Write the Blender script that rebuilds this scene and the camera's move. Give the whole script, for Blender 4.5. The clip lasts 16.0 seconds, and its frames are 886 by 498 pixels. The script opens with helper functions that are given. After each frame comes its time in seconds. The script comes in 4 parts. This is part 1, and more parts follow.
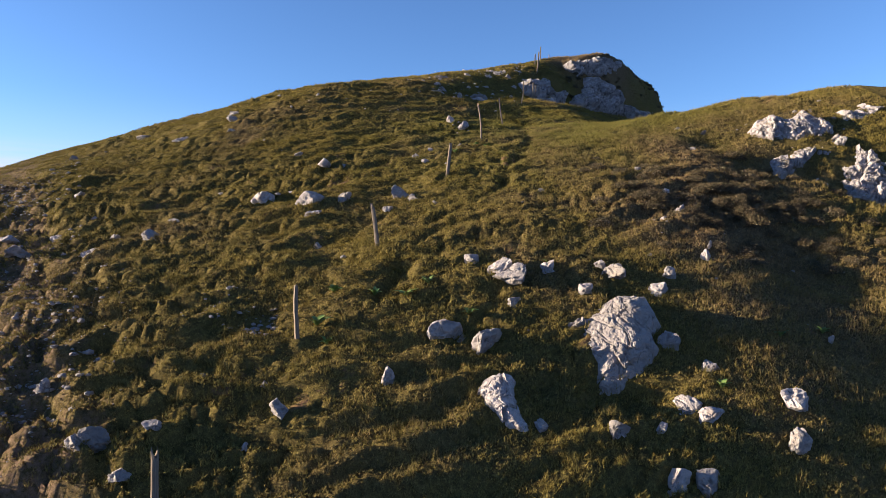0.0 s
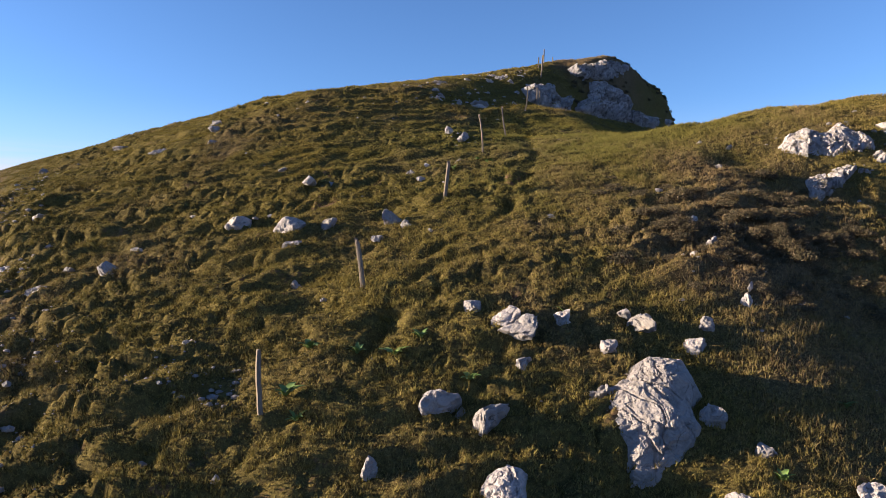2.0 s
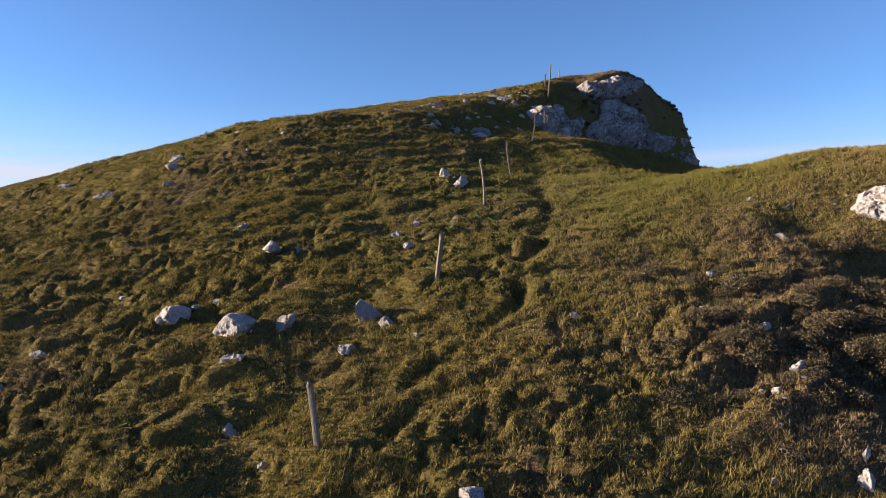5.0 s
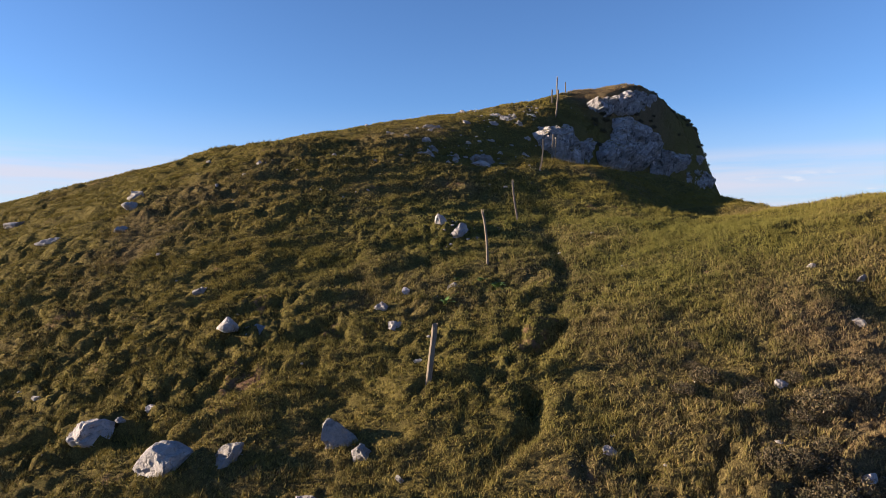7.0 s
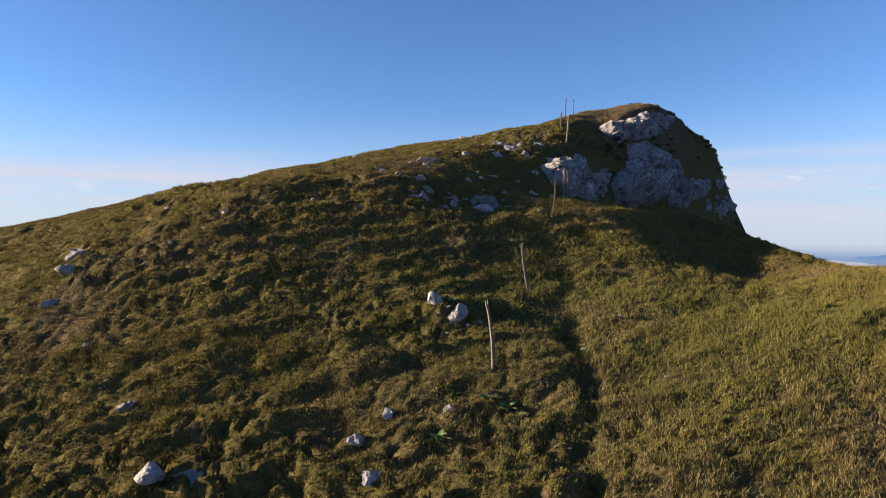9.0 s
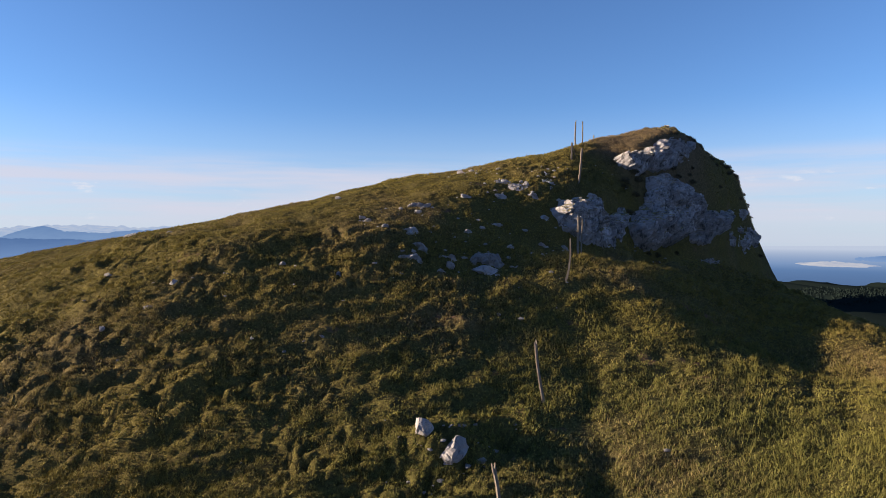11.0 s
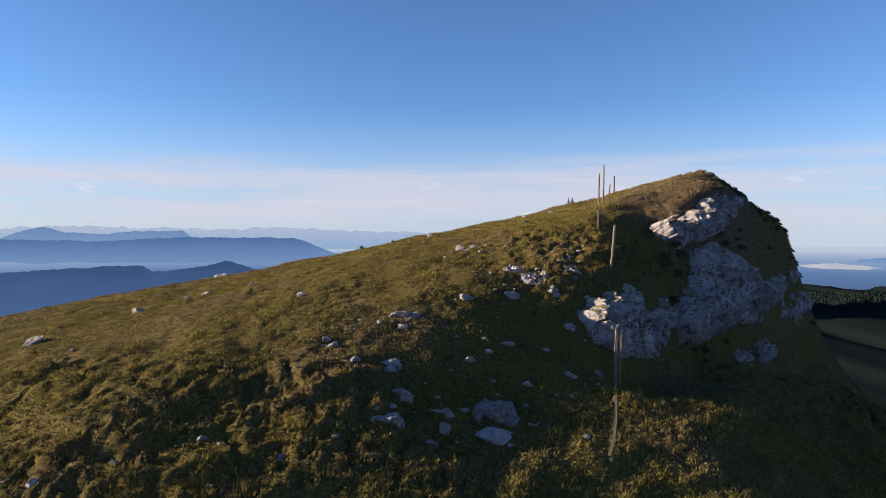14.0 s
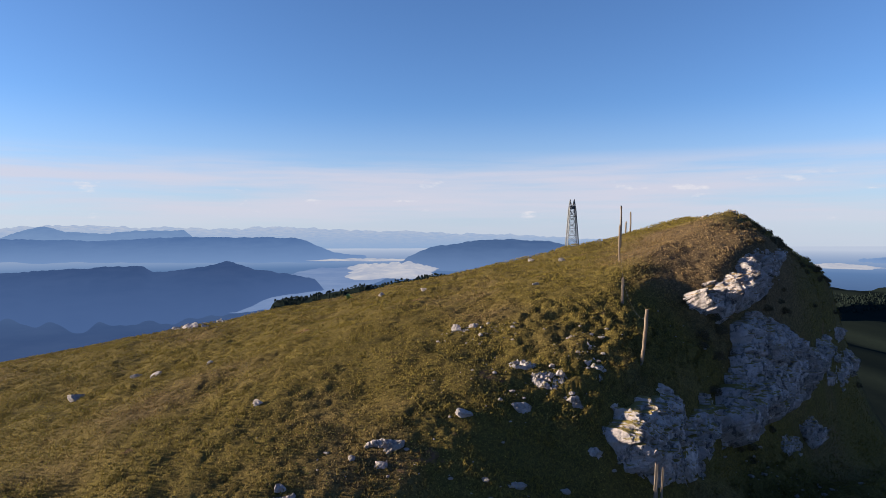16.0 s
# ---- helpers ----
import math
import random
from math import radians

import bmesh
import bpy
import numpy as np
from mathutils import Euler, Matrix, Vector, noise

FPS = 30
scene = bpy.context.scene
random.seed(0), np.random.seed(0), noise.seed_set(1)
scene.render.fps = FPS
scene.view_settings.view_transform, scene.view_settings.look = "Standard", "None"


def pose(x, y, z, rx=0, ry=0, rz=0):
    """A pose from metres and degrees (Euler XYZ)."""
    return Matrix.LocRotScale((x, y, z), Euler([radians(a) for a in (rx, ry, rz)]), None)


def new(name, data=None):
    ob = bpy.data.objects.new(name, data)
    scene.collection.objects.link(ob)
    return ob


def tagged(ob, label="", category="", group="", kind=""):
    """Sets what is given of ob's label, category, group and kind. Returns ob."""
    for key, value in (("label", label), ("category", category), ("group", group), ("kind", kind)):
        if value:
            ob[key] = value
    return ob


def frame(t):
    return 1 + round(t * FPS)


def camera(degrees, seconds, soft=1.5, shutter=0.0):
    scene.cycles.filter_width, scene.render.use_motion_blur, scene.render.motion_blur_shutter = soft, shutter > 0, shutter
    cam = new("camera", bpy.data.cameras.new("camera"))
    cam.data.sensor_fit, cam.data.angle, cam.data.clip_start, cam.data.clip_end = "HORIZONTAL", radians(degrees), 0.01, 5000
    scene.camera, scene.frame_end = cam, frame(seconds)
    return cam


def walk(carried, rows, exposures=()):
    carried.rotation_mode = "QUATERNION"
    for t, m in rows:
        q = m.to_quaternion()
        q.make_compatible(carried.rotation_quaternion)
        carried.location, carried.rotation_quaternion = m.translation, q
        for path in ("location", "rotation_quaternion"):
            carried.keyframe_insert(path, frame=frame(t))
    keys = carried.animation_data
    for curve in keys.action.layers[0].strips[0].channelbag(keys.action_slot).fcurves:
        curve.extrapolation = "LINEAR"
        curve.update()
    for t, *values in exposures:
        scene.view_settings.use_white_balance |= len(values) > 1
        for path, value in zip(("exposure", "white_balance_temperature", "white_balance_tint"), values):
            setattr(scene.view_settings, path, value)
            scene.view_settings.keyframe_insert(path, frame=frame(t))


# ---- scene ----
cam = camera(69.9, 16.0, soft=0.8)
METRES, EYE, TILT, LEAN, TURN = 36.0, 0.0, -1.7, 0.0, 0.0
ROWS = [
    (0.0, 0.0, 0.0, 0.0, -0.0, 0.0, 0.0),
    (0.5, 0.0006, 0.0175, 0.0062, 0.01, 0.0, 0.01),
    (1.0, 0.0013, 0.0357, 0.0121, 0.0, 0.0, 0.02),
    (1.5, 0.002, 0.0548, 0.0203, 0.01, -0.01, 0.04),
    (2.0, 0.0029, 0.0748, 0.0302, 0.02, 0.01, 0.04),
    (2.5, 0.0038, 0.0955, 0.0412, 0.02, -0.0, 0.06),
    (3.0, 0.0046, 0.1167, 0.0534, 0.01, -0.0, 0.05),
    (3.5, 0.0059, 0.1387, 0.0658, 0.01, 0.01, 0.06),
    (4.0, 0.0071, 0.1607, 0.0785, 0.01, 0.01, 0.07),
    (6.5, 0.0127, 0.2858, 0.1483, 0.02, -0.01, 0.01),
    (7.0, 0.0137, 0.3134, 0.1641, 0.02, -0.02, 0.01),
    (7.5, 0.0148, 0.3417, 0.1811, 0.03, -0.04, 0.02),
    (8.0, 0.0157, 0.3708, 0.1981, 0.02, -0.02, 0.02),
    (8.5, 0.0168, 0.3983, 0.2147, 0.02, -0.05, 0.01),
    (9.0, 0.018, 0.4302, 0.2339, 0.01, -0.07, 0.02),
    (11.5, 0.0241, 0.5804, 0.3232, -0.05, 0.01, 0.1),
    (12.0, 0.0256, 0.6128, 0.3426, -0.03, 0.03, 0.11),
    (12.5, 0.0264, 0.6417, 0.3593, -0.03, 0.05, 0.11),
    (13.0, 0.0279, 0.6751, 0.3785, 0.01, 0.07, 0.1),
    (13.5, 0.0283, 0.7049, 0.3955, 0.01, 0.08, 0.09),
    (14.0, 0.0295, 0.7387, 0.4167, 0.0, 0.04, 0.06),
    (14.5, 0.0308, 0.7685, 0.4346, 0.01, 0.04, 0.07),
    (15.0, 0.0327, 0.8026, 0.4552, 0.02, 0.05, 0.07),
    (15.5, 0.0347, 0.8323, 0.474, 0.07, 0.01, 0.08),
    (16.0, 0.037, 0.866, 0.4963, 0.09, -0.05, 0.08),
]
walk(cam, [(t, pose(0, 0, EYE, TILT, LEAN, TURN) @ pose(METRES * x, METRES * y, METRES * z, 90 + pitch, roll, yaw)) for t, x, y, z, yaw, pitch, roll in ROWS],
     exposures=[(0.0, 2.00), (8.0, 1.78), (16.0, 1.66)])

# ---- light ----
SUN_AZ, SUN_EL = radians(-88.5), radians(11.2)
world = bpy.data.worlds.new("world")
scene.world = world
world.use_nodes = True
wn, wl = world.node_tree.nodes, world.node_tree.links
sky = wn.new("ShaderNodeTexSky")
sky.sky_type, sky.sun_disc = "NISHITA", False
sky.sun_elevation, sky.sun_rotation = SUN_EL, SUN_AZ
sky.altitude, sky.air_density, sky.dust_density, sky.ozone_density = 1500, 1.0, 0.15, 4.0


def world_node(kind, **inputs):
    node = wn.new(kind)
    for key, value in inputs.items():
        socket = node.inputs[key.replace("_", " ")]
        if hasattr(value, "is_linked"):
            wl.new(value, socket)
        else:
            socket.default_value = value
    return node


def world_mix(fac, a, b, mode="MIX"):
    node = wn.new("ShaderNodeMix")
    node.data_type, node.blend_type = "RGBA", mode
    for socket, value in ((node.inputs["Factor"], fac), (node.inputs["A"], a), (node.inputs["B"], b)):
        if hasattr(value, "is_linked"):
            wl.new(value, socket)
        else:
            socket.default_value = value
    return node.outputs["Result"]


def world_span(value, a, b, lo, hi):
    node = world_node("ShaderNodeMapRange", Value=value, From_Min=a, From_Max=b, To_Min=lo, To_Max=hi)
    node.interpolation_type = "SMOOTHSTEP"
    return node.outputs["Result"]


def world_product(a, b):
    node = wn.new("ShaderNodeMath")
    node.operation = "MULTIPLY"
    wl.new(a, node.inputs[0])
    wl.new(b, node.inputs[1])
    return node.outputs["Value"]


way = wn.new("ShaderNodeTexCoord").outputs["Generated"]
height = world_node("ShaderNodeSeparateXYZ", Vector=way).outputs["Z"]
clear = world_mix(1.0, sky.outputs["Color"], (1.08, 1.09, 1.23, 1), "MULTIPLY")
hazy = world_mix(world_span(height, 0.20, -0.01, 0.0, 0.75), clear, (3.2, 3.8, 4.9, 1))
# thin sheets of high cloud low over the horizon, and a few small heaps
streak = world_node("ShaderNodeTexNoise", Vector=world_node("ShaderNodeMapping", Vector=way, Scale=(1.6, 1.6, 26.0)).outputs["Vector"], Scale=1.3, Detail=6.0, Roughness=0.55).outputs["Fac"]
band = world_product(world_span(height, -0.005, 0.04, 0.3, 1.0), world_span(height, 0.125, 0.085, 0.0, 1.0))
cloud = world_product(world_span(streak, 0.30, 0.62, 0.0, 0.8), band)
heap = world_node("ShaderNodeTexNoise", Vector=world_node("ShaderNodeMapping", Vector=way, Scale=(7.0, 7.0, 22.0)).outputs["Vector"], Scale=1.6, Detail=7.0, Roughness=0.6).outputs["Fac"]
heaps = world_product(world_span(heap, 0.60, 0.70, 0.0, 0.8), world_product(world_span(height, 0.0, 0.03, 0.0, 1.0), world_span(height, 0.09, 0.06, 0.0, 1.0)))
cloudy = world_mix(cloud, hazy, (4.2, 4.1, 4.75, 1))
cloudy = world_mix(heaps, cloudy, (5.0, 4.9, 5.2, 1))
wl.new(cloudy, wn["Background"].inputs["Color"])
wn["Background"].inputs["Strength"].default_value = 0.051

sun_dir = Vector((math.sin(SUN_AZ) * math.cos(SUN_EL), math.cos(SUN_AZ) * math.cos(SUN_EL), math.sin(SUN_EL)))
sun = new("sun", bpy.data.lights.new("sun", "SUN"))
sun.data.energy, sun.data.angle, sun.data.color = 5.0, radians(0.6), (1.0, 0.81, 0.58)
sun.rotation_euler = (-sun_dir).to_track_quat("-Z", "Y").to_euler()
sun.location = sun_dir * 60


# ---- node helpers ----
class Nodes:
    """A material's node tree, with short calls to add nodes."""

    def __init__(self, name, roughness=0.9):
        self.mat = bpy.data.materials.new(name)
        self.mat.use_nodes = True
        self.n, self.l = self.mat.node_tree.nodes, self.mat.node_tree.links
        self.bsdf = self.n["Principled BSDF"]
        self.bsdf.inputs["Roughness"].default_value = roughness
        self.bsdf.inputs["Specular IOR Level"].default_value = 0.25

    def feed(self, socket, value):
        if hasattr(value, "is_linked"):
            self.l.new(value, socket)
        else:
            socket.default_value = value

    def position(self):
        return self.n.new("ShaderNodeNewGeometry").outputs["Position"]

    def local(self):
        return self.n.new("ShaderNodeTexCoord").outputs["Object"]

    def island(self):
        return self.n.new("ShaderNodeNewGeometry").outputs["Random Per Island"]

    def chance(self):
        return self.n.new("ShaderNodeObjectInfo").outputs["Random"]

    def scaled(self, vec, s):
        m = self.n.new("ShaderNodeMapping")
        self.l.new(vec, m.inputs["Vector"])
        m.inputs["Scale"].default_value = s
        return m.outputs["Vector"]

    def noise(self, vec, scale, detail=4.0, rough=0.55, warp=0.0):
        t = self.n.new("ShaderNodeTexNoise")
        self.l.new(vec, t.inputs["Vector"])
        t.inputs["Scale"].default_value, t.inputs["Detail"].default_value = scale, detail
        t.inputs["Roughness"].default_value, t.inputs["Distortion"].default_value = rough, warp
        return t.outputs["Fac"]

    def cells(self, vec, scale, feature="F1"):
        t = self.n.new("ShaderNodeTexVoronoi")
        t.feature = feature
        self.l.new(vec, t.inputs["Vector"])
        t.inputs["Scale"].default_value = scale
        return t.outputs["Distance"]

    def ramp(self, fac, stops):
        r = self.n.new("ShaderNodeValToRGB")
        self.l.new(fac, r.inputs["Fac"])
        e = r.color_ramp.elements
        while len(e) < len(stops):
            e.new(0.5)
        for k, (p, c) in zip(e, stops):
            k.position, k.color = p, (*c, 1) if len(c) == 3 else c
        return r.outputs["Color"]

    def span(self, fac, a, b, lo=0.0, hi=1.0):
        m = self.n.new("ShaderNodeMapRange")
        m.clamp = True
        self.l.new(fac, m.inputs["Value"])
        for key, v in zip(("From Min", "From Max", "To Min", "To Max"), (a, b, lo, hi)):
            m.inputs[key].default_value = v
        return m.outputs["Result"]

    def mix(self, fac, a, b, mode="MIX"):
        m = self.n.new("ShaderNodeMix")
        m.data_type, m.blend_type = "RGBA", mode
        self.feed(m.inputs["Factor"], fac)
        self.feed(m.inputs["A"], a if hasattr(a, "is_linked") else (*a, 1))
        self.feed(m.inputs["B"], b if hasattr(b, "is_linked") else (*b, 1))
        return m.outputs["Result"]

    def math(self, op, a, b=0.0):
        m = self.n.new("ShaderNodeMath")
        m.operation = op
        self.feed(m.inputs[0], a)
        self.feed(m.inputs[1], b)
        return m.outputs["Value"]

    def bump(self, height, strength, distance):
        b = self.n.new("ShaderNodeBump")
        b.inputs["Strength"].default_value, b.inputs["Distance"].default_value = strength, distance
        self.l.new(height, b.inputs["Height"])
        self.l.new(b.outputs["Normal"], self.bsdf.inputs["Normal"])

    def colour(self, c):
        self.feed(self.bsdf.inputs["Base Color"], c if hasattr(c, "is_linked") else (*c, 1))
        return self


def meadow_colour(k, fine):
    """Green, yellowish and dry patches of the pasture, shared by turf and grass."""
    pos = k.position()
    big = k.noise(pos, 0.16, 3.0, 0.6)
    mid = k.noise(pos, 0.9, 4.0, 0.6)
    where = k.n.new("ShaderNodeSeparateXYZ")
    k.l.new(pos, where.inputs[0])
    green = k.mix(k.span(where.outputs["Y"], 19.0, 36.0), k.mix(mid, (0.122, 0.100, 0.030), (0.234, 0.183, 0.058)), k.mix(mid, (0.114, 0.095, 0.025), (0.222, 0.174, 0.050)))
    dry = k.mix(mid, (0.150, 0.104, 0.058), (0.235, 0.170, 0.098))

    def around(place):
        far = k.n.new("ShaderNodeVectorMath")
        far.operation = "DISTANCE"
        k.l.new(pos, far.inputs[0])
        far.inputs[1].default_value = place
        return far.outputs["Value"]

    east = k.span(around((11.0, 21.5, 2.0)), 11.0, 4.0, 0.0, 0.20)
    lush = k.span(k.math("ADD", around((6.0, 33.0, 6.0)), k.math("MULTIPLY", mid, 3.0)), 14.0, 5.0, 0.0, 0.75)
    green = k.mix(lush, green, k.mix(mid, (0.100, 0.103, 0.028), (0.172, 0.160, 0.050)))
    brow = k.span(around((14.0, 60.0, 16.0)), 8.0, 3.0, 0.0, 0.30)
    amount = k.span(k.math("ADD", k.math("ADD", big, k.math("MAXIMUM", east, brow)), k.math("MULTIPLY", fine, 0.22)), 0.62, 0.92)
    return k.mix(amount, green, dry), mid


def turf_material():
    k = Nodes("turf", 1.0)
    pos = k.position()
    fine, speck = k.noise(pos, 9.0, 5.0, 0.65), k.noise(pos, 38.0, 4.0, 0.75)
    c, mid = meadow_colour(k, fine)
    # lows of the bump noise darkened: soil tone plus painted shade between tufts
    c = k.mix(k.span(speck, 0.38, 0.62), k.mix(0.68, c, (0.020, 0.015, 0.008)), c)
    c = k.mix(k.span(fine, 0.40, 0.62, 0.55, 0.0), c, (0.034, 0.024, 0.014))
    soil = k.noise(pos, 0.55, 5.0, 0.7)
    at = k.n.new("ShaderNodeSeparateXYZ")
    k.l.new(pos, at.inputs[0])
    # dark woodland floor east of the cliff, with the hill's shade painted in
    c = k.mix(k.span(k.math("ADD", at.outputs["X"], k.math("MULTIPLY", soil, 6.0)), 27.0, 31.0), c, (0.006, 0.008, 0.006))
    strip = k.n.new("ShaderNodeVectorMath")
    strip.operation = "DOT_PRODUCT"
    k.l.new(pos, strip.inputs[0])
    strip.inputs[1].default_value = (0.833, 0.553, 0.0)
    off = k.math("ABSOLUTE", k.math("ADD", k.math("ADD", strip.outputs["Value"], 0.12), k.span(mid, 0.2, 0.8, -1.2, 1.2)))
    c = k.mix(k.math("MULTIPLY", k.span(off, 1.3, 0.4, 0.0, 0.8), k.span(fine, 0.35, 0.6)), c, k.mix(speck, (0.085, 0.055, 0.042), (0.24, 0.165, 0.130)))
    c = k.mix(k.span(soil, 0.63, 0.70, 0.0, 0.8), c, (0.150, 0.088, 0.060))
    k.colour(c)
    k.bsdf.inputs["Specular IOR Level"].default_value = 0.05
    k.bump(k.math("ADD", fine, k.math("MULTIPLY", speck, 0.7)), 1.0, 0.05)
    return k.mat


def grass_material():
    k = Nodes("grass", 0.85)
    c, mid = meadow_colour(k, k.island())
    tint = k.ramp(k.island(), [(0.0, (0.80, 0.82, 0.76)), (0.6, (1.0, 1.02, 0.95)), (1.0, (1.16, 1.12, 1.03))])
    c = k.mix(1.0, c, tint, "MULTIPLY")
    k.colour(c)
    k.bsdf.inputs["Specular IOR Level"].default_value = 0.1
    t = k.n.new("ShaderNodeBsdfTranslucent")
    k.l.new(c, t.inputs["Color"])
    m = k.n.new("ShaderNodeMixShader")
    m.inputs[0].default_value = 0.12
    out = k.n["Material Output"]
    k.l.new(k.bsdf.outputs[0], m.inputs[1])
    k.l.new(t.outputs[0], m.inputs[2])
    k.l.new(m.outputs[0], out.inputs["Surface"])
    return k.mat


def limestone_material(name="limestone", ledges=False):
    k = Nodes(name, 0.92)
    pos = k.position()
    big, mid, fine = k.noise(pos, 0.8, 5, 0.6), k.noise(pos, 4.0, 6, 0.65), k.noise(pos, 22.0, 4, 0.7)
    c = k.mix(k.span(big, 0.3, 0.7), (0.300, 0.275, 0.282), (0.480, 0.436, 0.440))
    c = k.mix(k.span(mid, 0.48, 0.70, 0, 0.75), c, (0.200, 0.192, 0.198))
    c = k.mix(k.span(fine, 0.56, 0.72, 0, 0.65), c, (0.088, 0.084, 0.079))
    c = k.mix(k.math("MULTIPLY", k.chance(), 0.0 if ledges else 0.75), c, (0.150, 0.136, 0.128))
    c = k.mix(k.span(k.noise(pos, 1.7, 4, 0.7), 0.60, 0.72, 0, 0.5), c, (0.264, 0.176, 0.101))
    crack = k.cells(k.mix(0.25, k.scaled(pos, (1, 1, 0.6)), k.n.new("ShaderNodeTexNoise").outputs["Color"]), 2.6, "DISTANCE_TO_EDGE")
    c = k.mix(k.math("MULTIPLY", k.span(crack, 0.0, 0.03, 0.0 if ledges else 0.8, 0.0), k.span(k.noise(pos, 2.3, 3, 0.6), 0.52, 0.64)), c, (0.05, 0.046, 0.043))
    if ledges:
        c = k.mix(0.25, c, (0.235, 0.222, 0.240))
        c = k.mix(k.span(k.noise(pos, 1.1, 6, 0.75, 0.6), 0.46, 0.64, 0.0, 0.5), c, (0.160, 0.152, 0.166))
        c = k.mix(k.span(k.noise(k.scaled(pos, (1, 1, 0.4)), 3.6, 7, 0.78), 0.51, 0.60, 0.0, 0.82), c, (0.053, 0.051, 0.053))
        up = k.n.new("ShaderNodeSeparateXYZ")
        k.l.new(k.n.new("ShaderNodeNewGeometry").outputs["Normal"], up.inputs[0])
        turf, _ = meadow_colour(k, fine)
        c = k.mix(k.span(k.math("ADD", up.outputs["Z"], k.math("MULTIPLY", big, 0.5)), 1.02, 1.14), c, turf)
    k.colour(c)
    k.bump(k.math("ADD", k.math("MULTIPLY", mid, 1.6), k.math("ADD", fine, k.span(crack, 0.0, 0.06, 0.7, 1.0))), 0.9, 0.06)
    return k.mat


def wood_material():
    k = Nodes("weathered_wood", 0.9)
    loc = k.local()
    grain = k.noise(k.scaled(loc, (60, 60, 3.0)), 1.0, 5, 0.6)
    c = k.mix(k.span(grain, 0.3, 0.7), (0.060, 0.045, 0.035), (0.23, 0.195, 0.165))
    c = k.mix(k.math("MULTIPLY", k.chance(), 0.5), c, (0.16, 0.12, 0.085))
    k.colour(c)
    k.bump(grain, 0.7, 0.01)
    return k.mat


TURF, GRASS, STONE, WOOD = turf_material(), grass_material(), limestone_material(), wood_material()
CLIFF = limestone_material("cliff_limestone", True)


# ---- noise in arrays ----
def lattice(i, j, seed):
    h = (i.astype(np.int64) * 374761393 + j.astype(np.int64) * 668265263 + seed * 1442695041) & 0xFFFFFFFF
    h = ((h ^ (h >> 13)) * 1274126177) & 0xFFFFFFFF
    return ((h ^ (h >> 16)) & 0xFFFF) / 65535.0 * 2 * np.pi


def perlin(x, y, seed=0):
    i, j = np.floor(x), np.floor(y)
    u, v = x - i, y - j

    def corner(a, b):
        g = lattice(i + a, j + b, seed)
        return np.cos(g) * (u - a) + np.sin(g) * (v - b)

    fu, fv = u * u * u * (u * (6 * u - 15) + 10), v * v * v * (v * (6 * v - 15) + 10)
    low = corner(0, 0) * (1 - fu) + corner(1, 0) * fu
    high = corner(0, 1) * (1 - fu) + corner(1, 1) * fu
    return (low * (1 - fv) + high * fv) * 1.5


def fbm(x, y, octaves=3, seed=0):
    total, amp = 0.0, 1.0
    for o in range(octaves):
        total = total + amp * perlin(x * 2**o, y * 2**o, seed + o)
        amp *= 0.5
    return total


def smooth(a, b, v):
    t = np.clip((v - a) / (b - a), 0, 1)
    return t * t * (3 - 2 * t)


# ---- the hill: a coarse net of heights, smoothed, with a cliff step on its east side ----
NET_X, NET_Y, NET_DX, NET_DY = -28.0, 6.0, 9.5, 8.3
NET = [
    [-12.1, -12.3, -12.8, -14.1, -16.8, -19.3, -19.9, -19.3, -18.2],
    [-9, -8.8, -8.5, -8, -9.7, -12.1, -12.4, -11.6, -10.5],
    [-6, -5.5, -4.9, -3, -2, -2.6, -4.8, -4.2, -3.2],
    [-3.1, -2.2, -1.2, -0.2, 0.9, 1.8, 0, 2.7, 2.7],
    [-0.3, 0.8, 1.9, 3.1, 4.1, 5.7, 9.2, 8.7, 5],
    [2.2, 3.6, 5.1, 8.9, 6.8, 5.2, 6.2, 4.3, 1.3],
    [4.5, 5.9, 8.9, 11.4, 11.9, 11, 6, 0.3, -3.5],
    [6.7, 8.1, 9.7, 10.7, 14.9, 10.1, 7.5, 0.7, -5.9],
    [7.3, 8.6, 10.6, 12.2, 12.2, 7.7, 10.4, 0.3, -7.6],
    [7, 8.2, 9.9, 11.2, 11.2, 13.4, 19.4, 4.9, -6.6],
    [6.6, 8, 9.9, 11.2, 11, 11.5, 13.6, 6.5, -3.8],
]
NETA = np.array(NET)


def weights(u):
    return [(1 - u) ** 3 / 6, (3 * u**3 - 6 * u * u + 4) / 6, (-3 * u**3 + 3 * u * u + 3 * u + 1) / 6, u**3 / 6]


